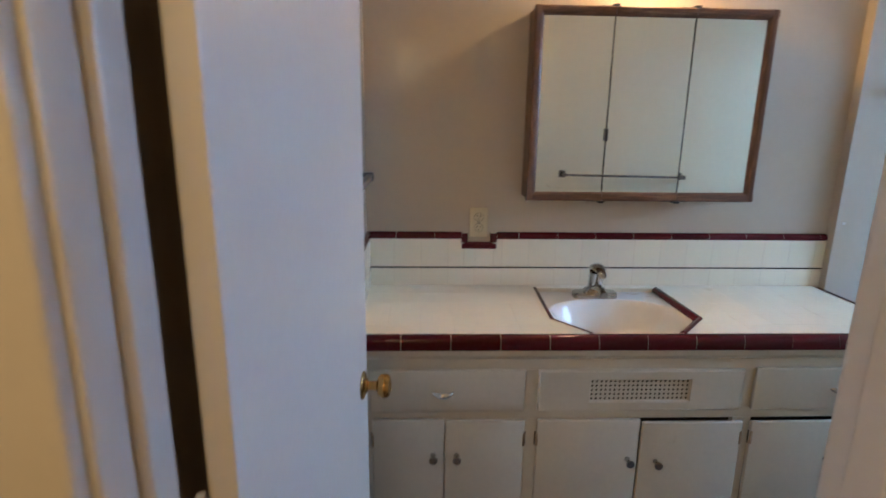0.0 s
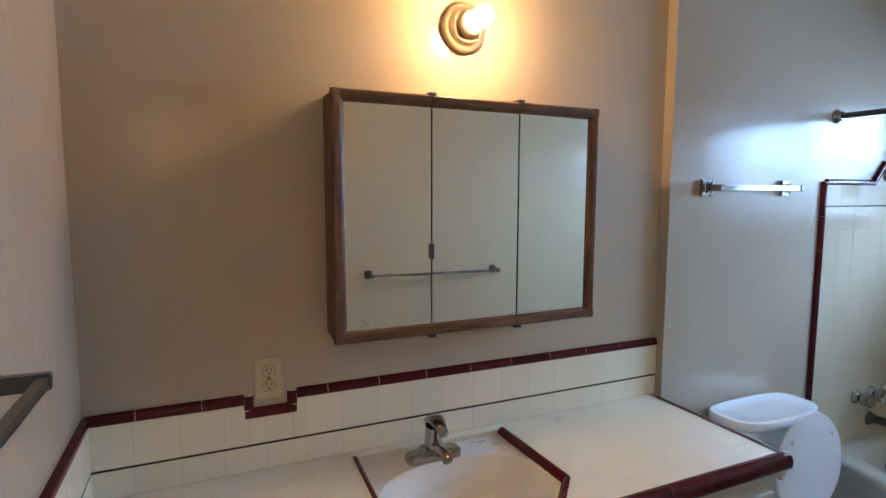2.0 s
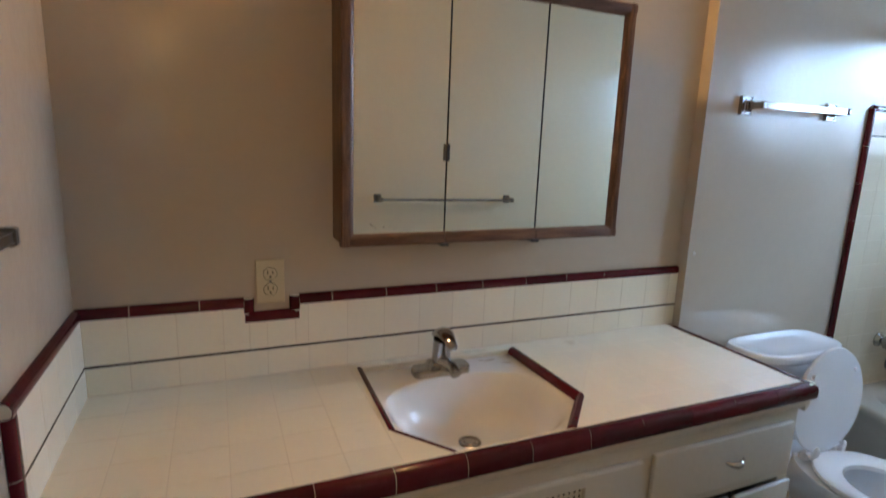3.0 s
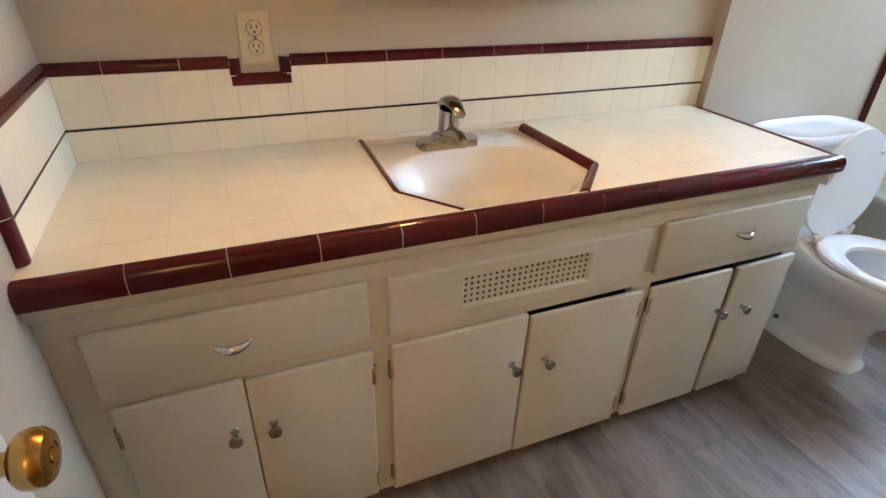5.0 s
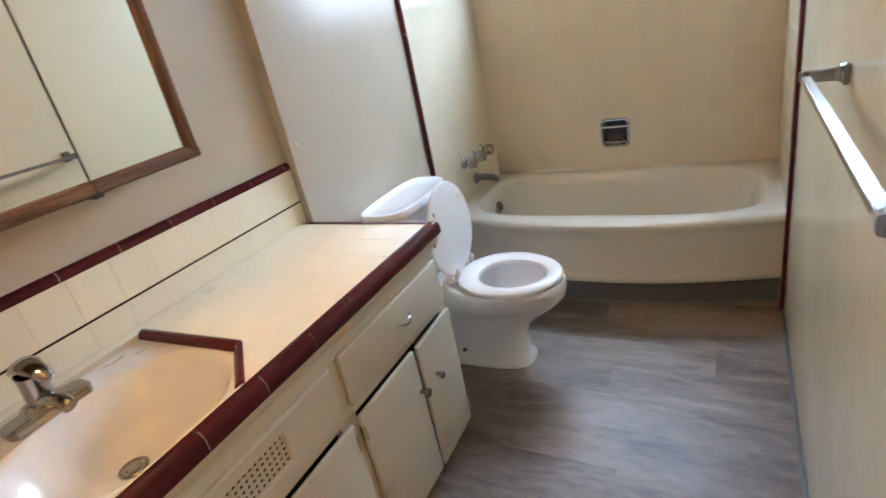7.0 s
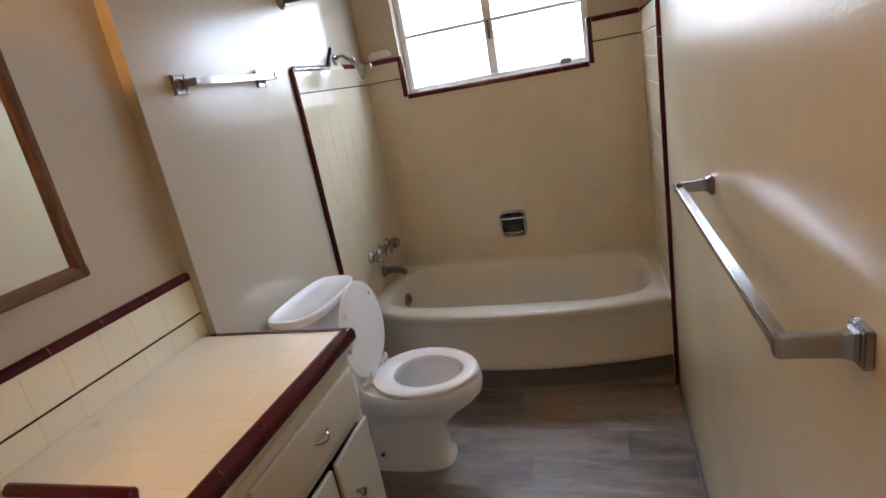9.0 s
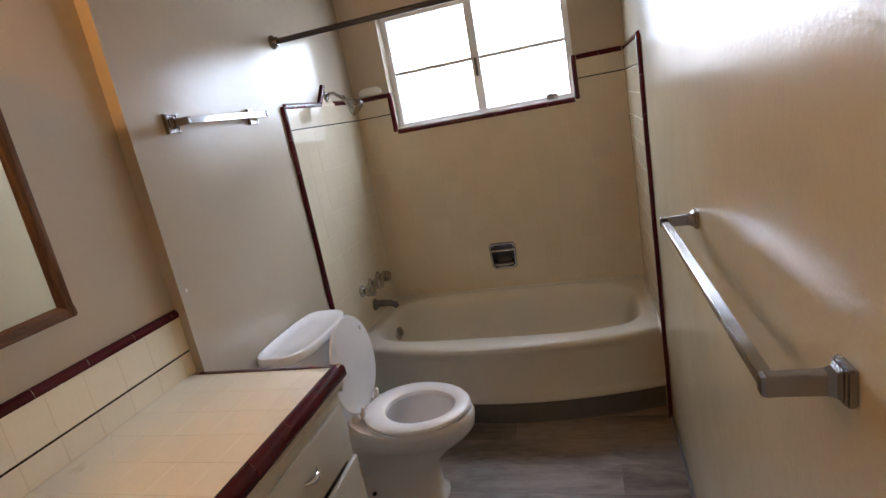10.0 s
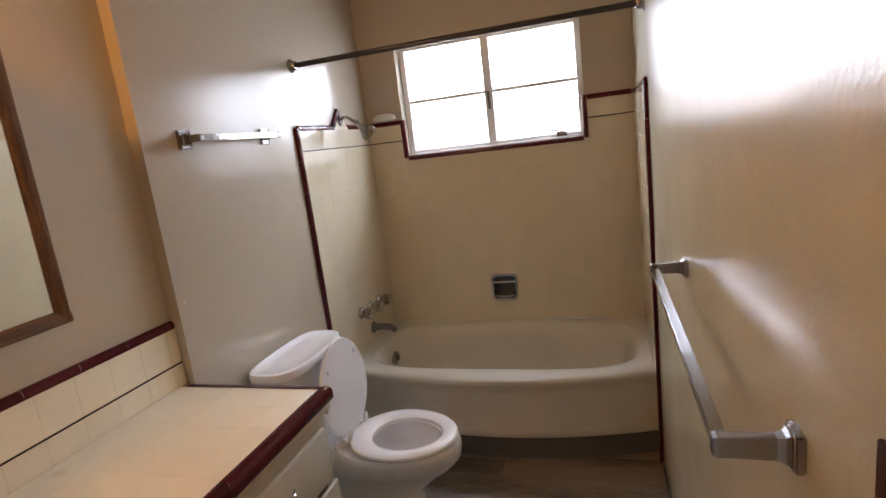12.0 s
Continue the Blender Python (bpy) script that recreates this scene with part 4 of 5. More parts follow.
def sink_trim(a, b, pieces, size=1.0):
    a, b = Vector((*a, 0)), Vector((*b, 0))
    d = (b - a).normalized()
    inward = Vector((-d.y, d.x, 0))
    pr = [(-0.011, -0.002), (-0.011, 0.004), (-0.006, 0.0065), (0.002, 0.0055), (0.009, 0.001), (0.0125, -0.006), (0.013, -0.014), (-0.008, -0.014)]
    pr = [(u * size, w * size) for u, w in pr]
    for i in range(pieces):
        p, q = a.lerp(b, i / pieces), a.lerp(b, (i + 1) / pieces)
        up = Vector((0, 0, 1))
        s0, s1 = p + d * 0.0006 + up * TOP, q - d * 0.0006 + up * TOP
        part("trim_tile", sweep(pr, [(s0, inward, up), (s1, inward, up)]), MAROON, counter, "", True)


sink_trim(SINK[0], SINK[1], 2, 0.7)
sink_trim(SINK[1], SINK[2], 1, 0.45)
sink_trim(SINK[3], SINK[4], 1)
sink_trim(SINK[4], SINK[5], 2)

sink = thing("sink", (0.93, -0.29, 0.70), "white enamelled sink with an oval bowl", "sink")
SCX, SCY, NA = 0.930, -0.305, 96


def sink_edge(a):
    d = (math.cos(a), math.sin(a))
    best = 9.0
    for p, q in zip(SINK, SINK[1:] + SINK[:1]):
        ex, ey = q[0] - p[0], q[1] - p[1]
        den = d[0] * ey - d[1] * ex
        if abs(den) > 1e-9:
            t = ((p[0] - SCX) * ey - (p[1] - SCY) * ex) / den
            u = ((p[0] - SCX) * d[1] - (p[1] - SCY) * d[0]) / den
            if t > 0 and -1e-6 <= u <= 1 + 1e-6:
                best = min(best, t)
    return best


rings = []
for k, (f, z) in enumerate(((1.0, RIMZ - 0.002), (0.5, RIMZ), (0.0, RIMZ - 0.001))):
    ring = []
    for i in range(NA):
        a = 2 * math.pi * i / NA
        e = sink_edge(a)
        c, s = math.cos(a), math.sin(a)
        r = 1 / (abs(c / 0.240) ** 2.3 + abs(s / (0.158 if s > 0 else 0.214)) ** 2.3) ** (1 / 2.3)
        r = min(r, e - 0.014)
        rr = r + (e - r) * f
        ring.append((SCX + rr * c, SCY + rr * s, z))
    rings.append(ring)
inner = rings[-1]
for f, z in ((0.965, RIMZ - 0.008), (0.92, RIMZ - 0.025), (0.84, RIMZ - 0.060), (0.70, RIMZ - 0.098), (0.48, RIMZ - 0.124), (0.22, RIMZ - 0.134), (0.10, RIMZ - 0.137)):
    rings.append([(SCX + (p[0] - SCX) * f, SCY + 0.02 * (1 - f) + (p[1] - SCY) * f, z) for p in inner])
part("bowl", loft(rings, (False, True)), SINKWHITE, sink, "", True)
part("drain", lathe([(0.0, 0.004), (0.014, 0.004), (0.016, 0.001), (0.024, 0.001), (0.027, 0.004), (0.031, 0.002), (0.031, -0.003), (0.0, -0.003)], pose(SCX, SCY + 0.02, RIMZ - 0.1355)), STEEL, sink, "dull metal pop-up drain", True)

for x, y, w, d, turn_z in ((1.085, -0.085, 0.020, 0.0035, 8), (1.128, -0.118, 0.016, 0.003, -12), (1.060, -0.078, 0.008, 0.003, 0)):
    bm = loft([[(w * math.cos(a) * (1 + 0.25 * math.sin(3 * a)), d * math.sin(a), z) for a in [2 * math.pi * i / 14 for i in range(14)]] for z in (0.0, 0.0006)])
    bmesh.ops.transform(bm, matrix=pose(x, y, RIMZ - 0.0006, 0, 0, turn_z), verts=bm.verts)
    part("rust_mark", bm, CABWORN, sink, "small brown rust mark on the sink deck")

# ---- tap ----
tap = thing("sink_tap", (0.91, -0.115, RIMZ), "chrome single-lever tap on a three-hole base", "tap")
FX, FY = 0.908, -0.118
bm = bmesh.new()
rr = []
for hx, hy, z in ((0.086, 0.030, 0.0), (0.086, 0.030, 0.017), (0.083, 0.027, 0.0215), (0.046, 0.0265, 0.0225), (0.040, 0.025, 0.032), (0.032, 0.023, 0.036)):
    rr.append([(FX + hx * sx, FY + hy * sy, RIMZ + z) for sx, sy in ((-1, -0.55), (-0.88, -1), (0.88, -1), (1, -0.55), (1, 0.55), (0.88, 1), (-0.88, 1), (-1, 0.55))])
part("base", loft(rr), WORN, tap, "", True)
part("column", tube([(FX, FY, RIMZ + 0.015), (FX, FY, RIMZ + 0.05), (FX, FY - 0.002, RIMZ + 0.085), (FX, FY - 0.006, RIMZ + 0.105)], [0.030, 0.027, 0.0255, 0.027], 24), WORN, tap, "", True)
part("spout", tube([(FX, FY - 0.01, RIMZ + 0.032), (FX, FY - 0.05, RIMZ + 0.045), (FX, FY - 0.09, RIMZ + 0.048), (FX, FY - 0.108, RIMZ + 0.038)], [0.023, 0.020, 0.017, 0.015], 20), WORN, tap, "", True)
rr = []
for t, (y, z, w, h) in enumerate(((0.022, 0.100, 0.010, 0.006), (0.020, 0.112, 0.025, 0.013), (0.0, 0.122, 0.029, 0.016), (-0.025, 0.126, 0.026, 0.013), (-0.055, 0.118, 0.019, 0.010), (-0.080, 0.106, 0.015, 0.007), (-0.087, 0.102, 0.008, 0.003))):
    rr.append([(FX + w * math.cos(2 * math.pi * i / 16), FY + y, RIMZ + z + h * math.sin(2 * math.pi * i / 16)) for i in range(16)])
part("lever", loft(rr), WORN, tap, "", True)

# ---- backsplash: two courses of cream tile, a dark liner and a maroon cap that steps round the outlet ----
splash = thing("backsplash", (0.95, -0.01, TOP), "cream tiled backsplash with dark liner and maroon cap", "backsplash")
splash["kind"] = "structure"
LZ, CAPZ0, CAPZ1 = 0.926, 1.046, 1.072
N0, N1, NZB = 0.394, 0.512, 1.018        # the notch under the outlet
part("mortar_bed", box(0.0, STEP_X - 0.001, -0.0133, -0.001, TOP - 0.004, NZB - 0.012), GROUT, splash, "cream grouted mortar bed")
for x0, x1 in ((0.0, N0), (N1, STEP_X - 0.001)):
    part("mortar_bed", box(x0, x1, -0.0133, -0.001, NZB - 0.012, CAPZ0 + 0.004), GROUT, splash)
part("mortar_bed", box(0.001, 0.0133, -0.485, -0.0133, TOP - 0.004, CAPZ0 + 0.004), GROUT, splash)
WALLM = Matrix(((1, 0, 0, 0), (0, 0, -1, 0), (0, 1, 0, 0), (0, 0, 0, 1)))       # local x, y, z to world x, z, -y
WESTM = Matrix(((0, 0, 1, 0), (-1, 0, 0, 0), (0, 1, 0, 0), (0, 0, 0, 1)))       # to world -y, z, x
n_tiles = int(STEP_X / PITCH) + 1
for z0, z1 in ((TOP + 0.001, LZ - 0.0035), (LZ + 0.0035, CAPZ0 - 0.001)):
    for i in range(n_tiles):
        x0, x1 = i * PITCH + GAP / 2 + (0.014 if i == 0 else 0), min((i + 1) * PITCH - GAP / 2, STEP_X - 0.003)
        if x1 - x0 < 0.01:
            continue
        runs = [(x0, x1, z0, z1)]
        if z1 > NZB and x1 > N0 and x0 < N1:
            runs = []
            if x0 < N0:
                runs.append((x0, N0 - 0.002, z0, z1))
            if x1 > N1:
                runs.append((N1 + 0.002, x1, z0, z1))
            runs.append((max(x0, N0), min(x1, N1), z0, NZB - 0.014))
        for a, b, c, d in runs:
            if b - a < 0.006:
                continue
            hx, hz = (b - a) / 2, (d - c) / 2
            piece_object("tile", slab([(-hx, -hz), (hx, -hz), (hx, hz), (-hx, hz)], 0.0055, 0.0009), TILE, splash,
                         wobble(Matrix.Translation(((a + b) / 2, -0.0085, (c + d) / 2)) @ WALLM), ("splash", round(hx, 4), round(hz, 4)))
    for i in range(5):
        y0, y1 = 0.014 + i * PITCH + GAP / 2, min(0.014 + (i + 1) * PITCH - GAP / 2, 0.472)
        if y1 - y0 > 0.01:
            hx, hz = (y1 - y0) / 2, (z1 - z0) / 2
            piece_object("tile", slab([(-hx, -hz), (hx, -hz), (hx, hz), (-hx, hz)], 0.0055, 0.0009), TILE, splash,
                         wobble(Matrix.Translation((0.0085, -(y0 + y1) / 2, (z0 + z1) / 2)) @ WESTM), ("splash", round(hx, 4), round(hz, 4)))
part("liner", box(0.014, STEP_X - 0.003, -0.0142, -0.009, LZ - 0.0028, LZ + 0.0028, 0.0008), LINER, splash, "thin black liner tile")
part("liner", box(0.009, 0.0142, -0.472, -0.014, LZ - 0.0028, LZ + 0.0028, 0.0008), LINER, splash, "thin black liner tile")
CAP = [(0.0, -0.013), (0.014, -0.013), (0.0165, -0.008), (0.0165, 0.002), (0.013, 0.009), (0.006, 0.013), (0.0, 0.0135)]


def cap_run(p, q, side, up, piece=0.1573, first=0.0):
    p, q = Vector(p), Vector(q)
    length, d = (q - p).length, (q - p).normalized()
    part("cap_grout", sweep([(a * 0.92, b * 0.92) for a, b in CAP], [(p, side, up), (q, side, up)]), GROUT, splash, "", True)
    at, nxt = 0.0, first or piece
    while at < length - 1e-4:
        end = min(nxt, length)
        part("cap_tile", sweep(CAP, [(p + d * (at + 0.0008), side, up), (p + d * (end - 0.0008), side, up)]), MAROON, splash, "", True)
        at, nxt = end, end + piece


ZC = (CAPZ0 + CAPZ1) / 2
cap_run((0.002, -0.001, ZC), (N0 - 0.012, -0.001, ZC), (0, -1, 0), (0, 0, 1), first=0.115)
cap_run((N1 + 0.012, -0.001, ZC), (STEP_X - 0.003, -0.001, ZC), (0, -1, 0), (0, 0, 1), first=0.09)
cap_run((N0 - 0.012, -0.001, NZB), (N1 + 0.012, -0.001, NZB), (0, -1, 0), (0, 0, 1))
cap_run((N0, -0.001, NZB + 0.012), (N0, -0.001, CAPZ1 - 0.002), (0, -1, 0), (1, 0, 0))
cap_run((N1, -0.001, NZB + 0.012), (N1, -0.001, CAPZ1 - 0.002), (0, -1, 0), (-1, 0, 0))
cap_run((0.001, -0.016, ZC), (0.001, -0.498, ZC), (1, 0, 0), (0, 0, 1), first=0.13)
cap_run((0.001, -0.487, CAPZ0), (0.001, -0.487, TOP + 0.001), (1, 0, 0), (0, -1, 0), first=0.11)

# ---- outlet ----
OX, OZ = 0.450, 1.112
outlet = thing("wall_outlet", (OX, 0, OZ), "ivory double wall outlet above the backsplash notch", "outlet")
part("plate", box(OX - 0.037, OX + 0.037, -0.007, 0.0, OZ - 0.060, OZ + 0.060, 0.0035, 3), IVORY, outlet)
for z in (OZ + 0.0215, OZ - 0.0215):
    part("socket_groove", lathe([(0.0, 0.0), (0.0182, 0.0), (0.0182, 0.0008), (0.0, 0.0008)], pose(OX, -0.0068, z, 90), 28), SLOT, outlet)
    face = part("socket", lathe([(0.0, 0.0), (0.0170, 0.0), (0.0170, 0.0018), (0.0160, 0.0028), (0.0, 0.0028)], pose(OX, -0.0065, z, 90), 28), IVORY, outlet, "", True)
    for dx, high in ((-0.0064, 0.0100), (0.0064, 0.0084)):
        part("slot", box(OX + dx - 0.0014, OX + dx + 0.0014, -0.0100, -0.0090, z - 0.0005, z - 0.0005 + high), SLOT, face)
    part("ground_hole", lathe([(0.0, 0.0), (0.0030, 0.0), (0.0030, 0.0008), (0.0, 0.0008)], pose(OX, -0.0092, z - 0.0078, 90), 12), SLOT, face)
part("screw", lathe([(0.0, 0.0), (0.0036, 0.0), (0.003, 0.0012), (0.0, 0.0014)], pose(OX, -0.007, OZ, 90), 12), DULL, outlet)

# ---- medicine cabinet with three mirrored doors ----
MX0, MX1, MZ0, MZ1, MD = 0.613, 1.483, 1.222, 1.907, -0.138
mc = thing("mirror_cabinet", (1.05, 0, MZ0), "walnut-framed wall cabinet with three mirrored doors, shut", "mirror cabinet")
BODY = MD + 0.024
part("side_panel", box(MX0 + 0.006, MX0 + 0.02, BODY, -0.001, MZ0 + 0.004, MZ1 - 0.004, 0.001), WALNUT_UP, mc)
part("side_panel", box(MX1 - 0.02, MX1 - 0.006, BODY, -0.001, MZ0 + 0.004, MZ1 - 0.004, 0.001), WALNUT_UP, mc)
part("top_panel", box(MX0 + 0.02, MX1 - 0.02, BODY, -0.001, MZ1 - 0.018, MZ1 - 0.004), WALNUT, mc)
part("bottom_panel", box(MX0 + 0.02, MX1 - 0.02, BODY, -0.001, MZ0 + 0.004, MZ0 + 0.018), WALNUT, mc)
part("back_panel", box(MX0 + 0.02, MX1 - 0.02, -0.02, -0.006, MZ0 + 0.018, MZ1 - 0.018), DARK, mc)
S1, S2, FW = 0.8985, 1.1885, 0.037
RAIL = [(0.0, 0.0), (0.0, FW), (-0.006, FW), (-0.018, FW - 0.008), (-0.022, FW - 0.016), (-0.022, 0.004), (-0.018, 0.0)]
for k, (x0, x1) in enumerate(((MX0, S1 - 0.0015), (S1 + 0.0015, S2 - 0.0015), (S2 + 0.0015, MX1))):
    # rails and stiles are moulded: thicker at the outer edge
    root = part("cabinet_door", sweep([(-a, b) for a, b in RAIL], [((x0, MD + 0.022, MZ0), (0, -1, 0), (0, 0, 1)), ((x1, MD + 0.022, MZ0), (0, -1, 0), (0, 0, 1))]), WALNUT, mc, "mirrored door with walnut rails", True)
    part("rail", sweep([(-a, -b) for a, b in RAIL], [((x0, MD + 0.022, MZ1), (0, -1, 0), (0, 0, 1)), ((x1, MD + 0.022, MZ1), (0, -1, 0), (0, 0, 1))]), WALNUT, root, "", True)
    gx0, gx1 = x0 + 0.001, x1 - 0.001
    if k == 0:
        part("stile", sweep([(-a, b) for a, b in RAIL], [((x0, MD + 0.0215, MZ0 + 0.0006), (0, -1, 0), (1, 0, 0)), ((x0, MD + 0.0215, MZ1 - 0.0006), (0, -1, 0), (1, 0, 0))]), WALNUT_UP, root, "", True)
        gx0 = x0 + FW - 0.004
    if k == 2:
        part("stile", sweep([(-a, -b) for a, b in RAIL], [((x1, MD + 0.0215, MZ0 + 0.0006), (0, -1, 0), (1, 0, 0)), ((x1, MD + 0.0215, MZ1 - 0.0006), (0, -1, 0), (1, 0, 0))]), WALNUT_UP, root, "", True)
        gx1 = x1 - FW + 0.004
    lean = (-0.0003, 0.0008, 0.0024)[k]
    bm = bmesh.new()
    zs = (MZ0 + FW - 0.004, MZ1 - FW + 0.004)
    vs = [bm.verts.new((x, MD + 0.010 + (lean if x == gx1 else 0.0) + y, z)) for y in (0.0, 0.004) for x, z in ((gx0, zs[0]), (gx1, zs[0]), (gx1, zs[1]), (gx0, zs[1]))]
    bm.faces.new(vs[:4])
    bm.faces.new(vs[4:][::-1])
    for i in range(4):
        bm.faces.new((vs[i], vs[(i + 1) % 4], vs[4 + (i + 1) % 4], vs[4 + i]))
    part("mirror", bm, MIRROR, root, "clear mirror glass")
SPOT = random.Random(11)
for i in range(7):
    sx, sz, sr = MX0 + 0.075 + SPOT.uniform(0, 0.085), MZ0 + FW + SPOT.uniform(0.002, 0.020), SPOT.uniform(0.0007, 0.0016)
    part("black_speck", lathe([(0.0, 0.0), (sr, 0.0), (sr * 0.8, 0.0004), (0.0, 0.0004)], pose(sx, MD + 0.0096, sz, 90), 7), SLOT, mc, "black speck where the silvering has failed")
for x in (S1, S2):
    # dark strip painting the shade in the slit
    part("gap_strip", box(x - 0.003, x + 0.003, MD + 0.0155, MD + 0.024, MZ0 + 0.004, MZ1 - 0.004), DARK, mc, "dark strip for the shade between doors")
    for z, s in ((MZ1, 1), (MZ0, -1)):
        part("pivot_hinge", box(x - 0.011, x + 0.011, MD - 0.002, MD + 0.03, z - 0.001 if s > 0 else z - 0.008, z + 0.008 if s > 0 else z + 0.001, 0.002), RODM, mc, "dark metal pivot hinge")
        part("hinge_leaf", box(x - 0.055, x + (0.02 if x == S1 else 0.045), MD + 0.012, MD + 0.03, z if s > 0 else z - 0.003, z + 0.003 if s > 0 else z, 0.001), RODM, mc)
part("latch", box(S1 - 0.006, S1 + 0.004, MD - 0.003, MD + 0.016, 1.445, 1.49, 0.002), RODM, mc, "small dark latch between doors")

# ---- wall lamp with a bare bulb ----
LX, LZ2 = 1.055, 2.14
wl = thing("wall_lamp", (LX, 0, LZ2), "round ceramic wall lamp with a bare lit bulb", "wall lamp")
part("base", lathe([(0.0, 0.0), (0.072, 0.0), (0.0745, 0.006), (0.073, 0.018), (0.066, 0.025), (0.060, 0.027), (0.057, 0.030), (0.055, 0.038), (0.049, 0.044), (0.0, 0.044)], pose(LX, 0, LZ2, 90), 40), LAMPBASE, wl, "stepped brown ceramic base", True)
part("socket", lathe([(0.0, 0.043), (0.040, 0.043), (0.0385, 0.064), (0.035, 0.076), (0.027, 0.082), (0.0, 0.082)], pose(LX, 0, LZ2, 90), 32), LAMPBASE, wl, "", True)
part("bulb", lathe([(0.0, 0.0), (0.013, 0.0), (0.0135, 0.008), (0.018, 0.018), (0.025, 0.032), (0.0295, 0.046), (0.030, 0.056), (0.0275, 0.068), (0.021, 0.079), (0.011, 0.0855), (0.0, 0.087)], pose(LX, -0.081, LZ2, 90), 28), BULB, wl, "bare glowing bulb", True)

# ---- tub surround: tile courses, liner, maroon trim ----
S_LINE, S_CAP = 1.580, 1.690
TP = 0.110


def surround(name, place, label):
    ob = thing(name, place, label, "wall tile")
    ob["kind"] = "structure"
    return ob


def tile_field(parent, frame_m, u0, u1, rows, holes=()):
    """Courses of tile on a plane: frame_m takes local x, y and normal into the world; rows are (low, high) pairs."""
    for lo, hi in rows:
        n = math.ceil((u1 - u0) / TP - 0.05)
        for i in range(n):
            a, b = u0 + i * TP + TUBGAP / 2, min(u0 + (i + 1) * TP - TUBGAP / 2, u1 - 0.001)
            runs = [(a, b, lo, hi)]
            for h0, h1, g0, g1 in holes:
                nxt = []
                for r0, r1, s0, s1 in runs:
                    if r1 <= h0 or r0 >= h1 or s1 <= g0 or s0 >= g1:
                        nxt.append((r0, r1, s0, s1))
                        continue
                    if r0 < h0:
                        nxt.append((r0, h0, s0, s1))
                    if r1 > h1:
                        nxt.append((h1, r1, s0, s1))
                    if s0 < g0:
                        nxt.append((max(r0, h0), min(r1, h1), s0, g0))
                    if s1 > g1:
                        nxt.append((max(r0, h0), min(r1, h1), g1, s1))
                runs = nxt
            for r0, r1, s0, s1 in runs:
                if r1 - r0 < 0.008 or s1 - s0 < 0.008:
                    continue
                hx, hz = (r1 - r0) / 2, (s1 - s0) / 2
                piece_object("tile", slab([(-hx, -hz), (hx, -hz), (hx, hz), (-hx, hz)], 0.005, 0.0009), TUBTILE, parent,
                             wobble(frame_m @ Matrix.Translation(((r0 + r1) / 2, (s0 + s1) / 2, 0.0062)), 0.10), ("tub", round(hx, 4), round(hz, 4)))


course = [(S_LINE - 0.004 - (k + 1) * TP + TUBGAP / 2, S_LINE - 0.004 - k * TP - TUBGAP / 2) for k in range(10)]
course = [(max(a, RIM + 0.013), b) for a, b in course] + [(RIM + 0.013, course[-1][0] - TUBGAP)]
course = [c for c in course if c[1] - c[0] > 0.012] + [(S_LINE + 0.004, S_CAP - 0.012)]
north_m = Matrix.Translation((0, TOILET_Y, 0)) @ WALLM
east_m = Matrix.Translation((EAST, 0, 0)) @ Matrix(((0, 0, -1, 0), (-1, 0, 0, 0), (0, 1, 0, 0), (0, 0, 0, 1)))
south_m = Matrix.Translation((0, SOUTH, 0)) @ Matrix(((-1, 0, 0, 0), (0, 0, 1, 0), (0, 1, 0, 0), (0, 0, 0, 1)))
SX = 2.865

ns = surround("tile_surround_north", (3.2, TOILET_Y, RIM), "pale yellow tile surround behind the tub taps")
part("mortar_bed", box(TUB_X + 0.02, EAST - 0.001, TOILET_Y - 0.0107, TOILET_Y - 0.0005, RIM + 0.005, S_CAP), TUBGROUT, ns)
part("mortar_bed", box(TUB_X + 0.02, 2.97, TOILET_Y - 0.0107, TOILET_Y - 0.0005, 0.0, RIM + 0.004), TUBGROUT, ns)
tile_field(ns, north_m, TUB_X + 0.024, EAST - 0.012, course)
part("liner", box(TUB_X + 0.024, EAST - 0.012, TOILET_Y - 0.0118, TOILET_Y - 0.007, S_LINE - 0.003, S_LINE + 0.003, 0.0008), LINER, ns, "thin black liner tile")
es = surround("tile_surround_east", (EAST, -0.82, RIM), "pale yellow tile surround below the tub window")
hole_y0, hole_y1 = -WIN_Y1 - 0.012, -WIN_Y0 + 0.012
for y0, y1, z0, z1 in ((SOUTH, TOILET_Y, RIM + 0.005, DZ - DH + 0.012), (SOUTH, DY - DH + 0.012, DZ - DH + 0.012, DZ + DH - 0.012), (DY + DH - 0.012, TOILET_Y, DZ - DH + 0.012, DZ + DH - 0.012), (SOUTH, TOILET_Y, DZ + DH - 0.012, WIN_Z0 - 0.004), (SOUTH, WIN_Y0 - 0.004, WIN_Z0 - 0.004, S_CAP), (WIN_Y1 + 0.004, TOILET_Y, WIN_Z0 - 0.004, S_CAP)):
    part("mortar_bed", box(EAST - 0.0107, EAST - 0.0005, y0 + (0.0105 if y0 == SOUTH else 0), y1 - (0.0105 if y1 == TOILET_Y else 0), z0, z1), TUBGROUT, es)
tile_field(es, east_m, -TOILET_Y + 0.0125, -SOUTH - 0.0125, course, ((hole_y0, hole_y1, WIN_Z0 - 0.014, 3.0), (-DY - DH + 0.002, -DY + DH - 0.002, DZ - DH + 0.002, DZ + DH - 0.002)))
for y0, y1 in ((SOUTH + 0.012, WIN_Y0 - 0.012), (WIN_Y1 + 0.012, TOILET_Y - 0.012)):
    part("liner", box(EAST - 0.0118, EAST - 0.007, y0, y1, S_LINE - 0.003, S_LINE + 0.003, 0.0008), LINER, es, "thin black liner tile")
ss = surround("tile_surround_south", (3.2, SOUTH, RIM), "pale yellow tile surround at the tub foot")
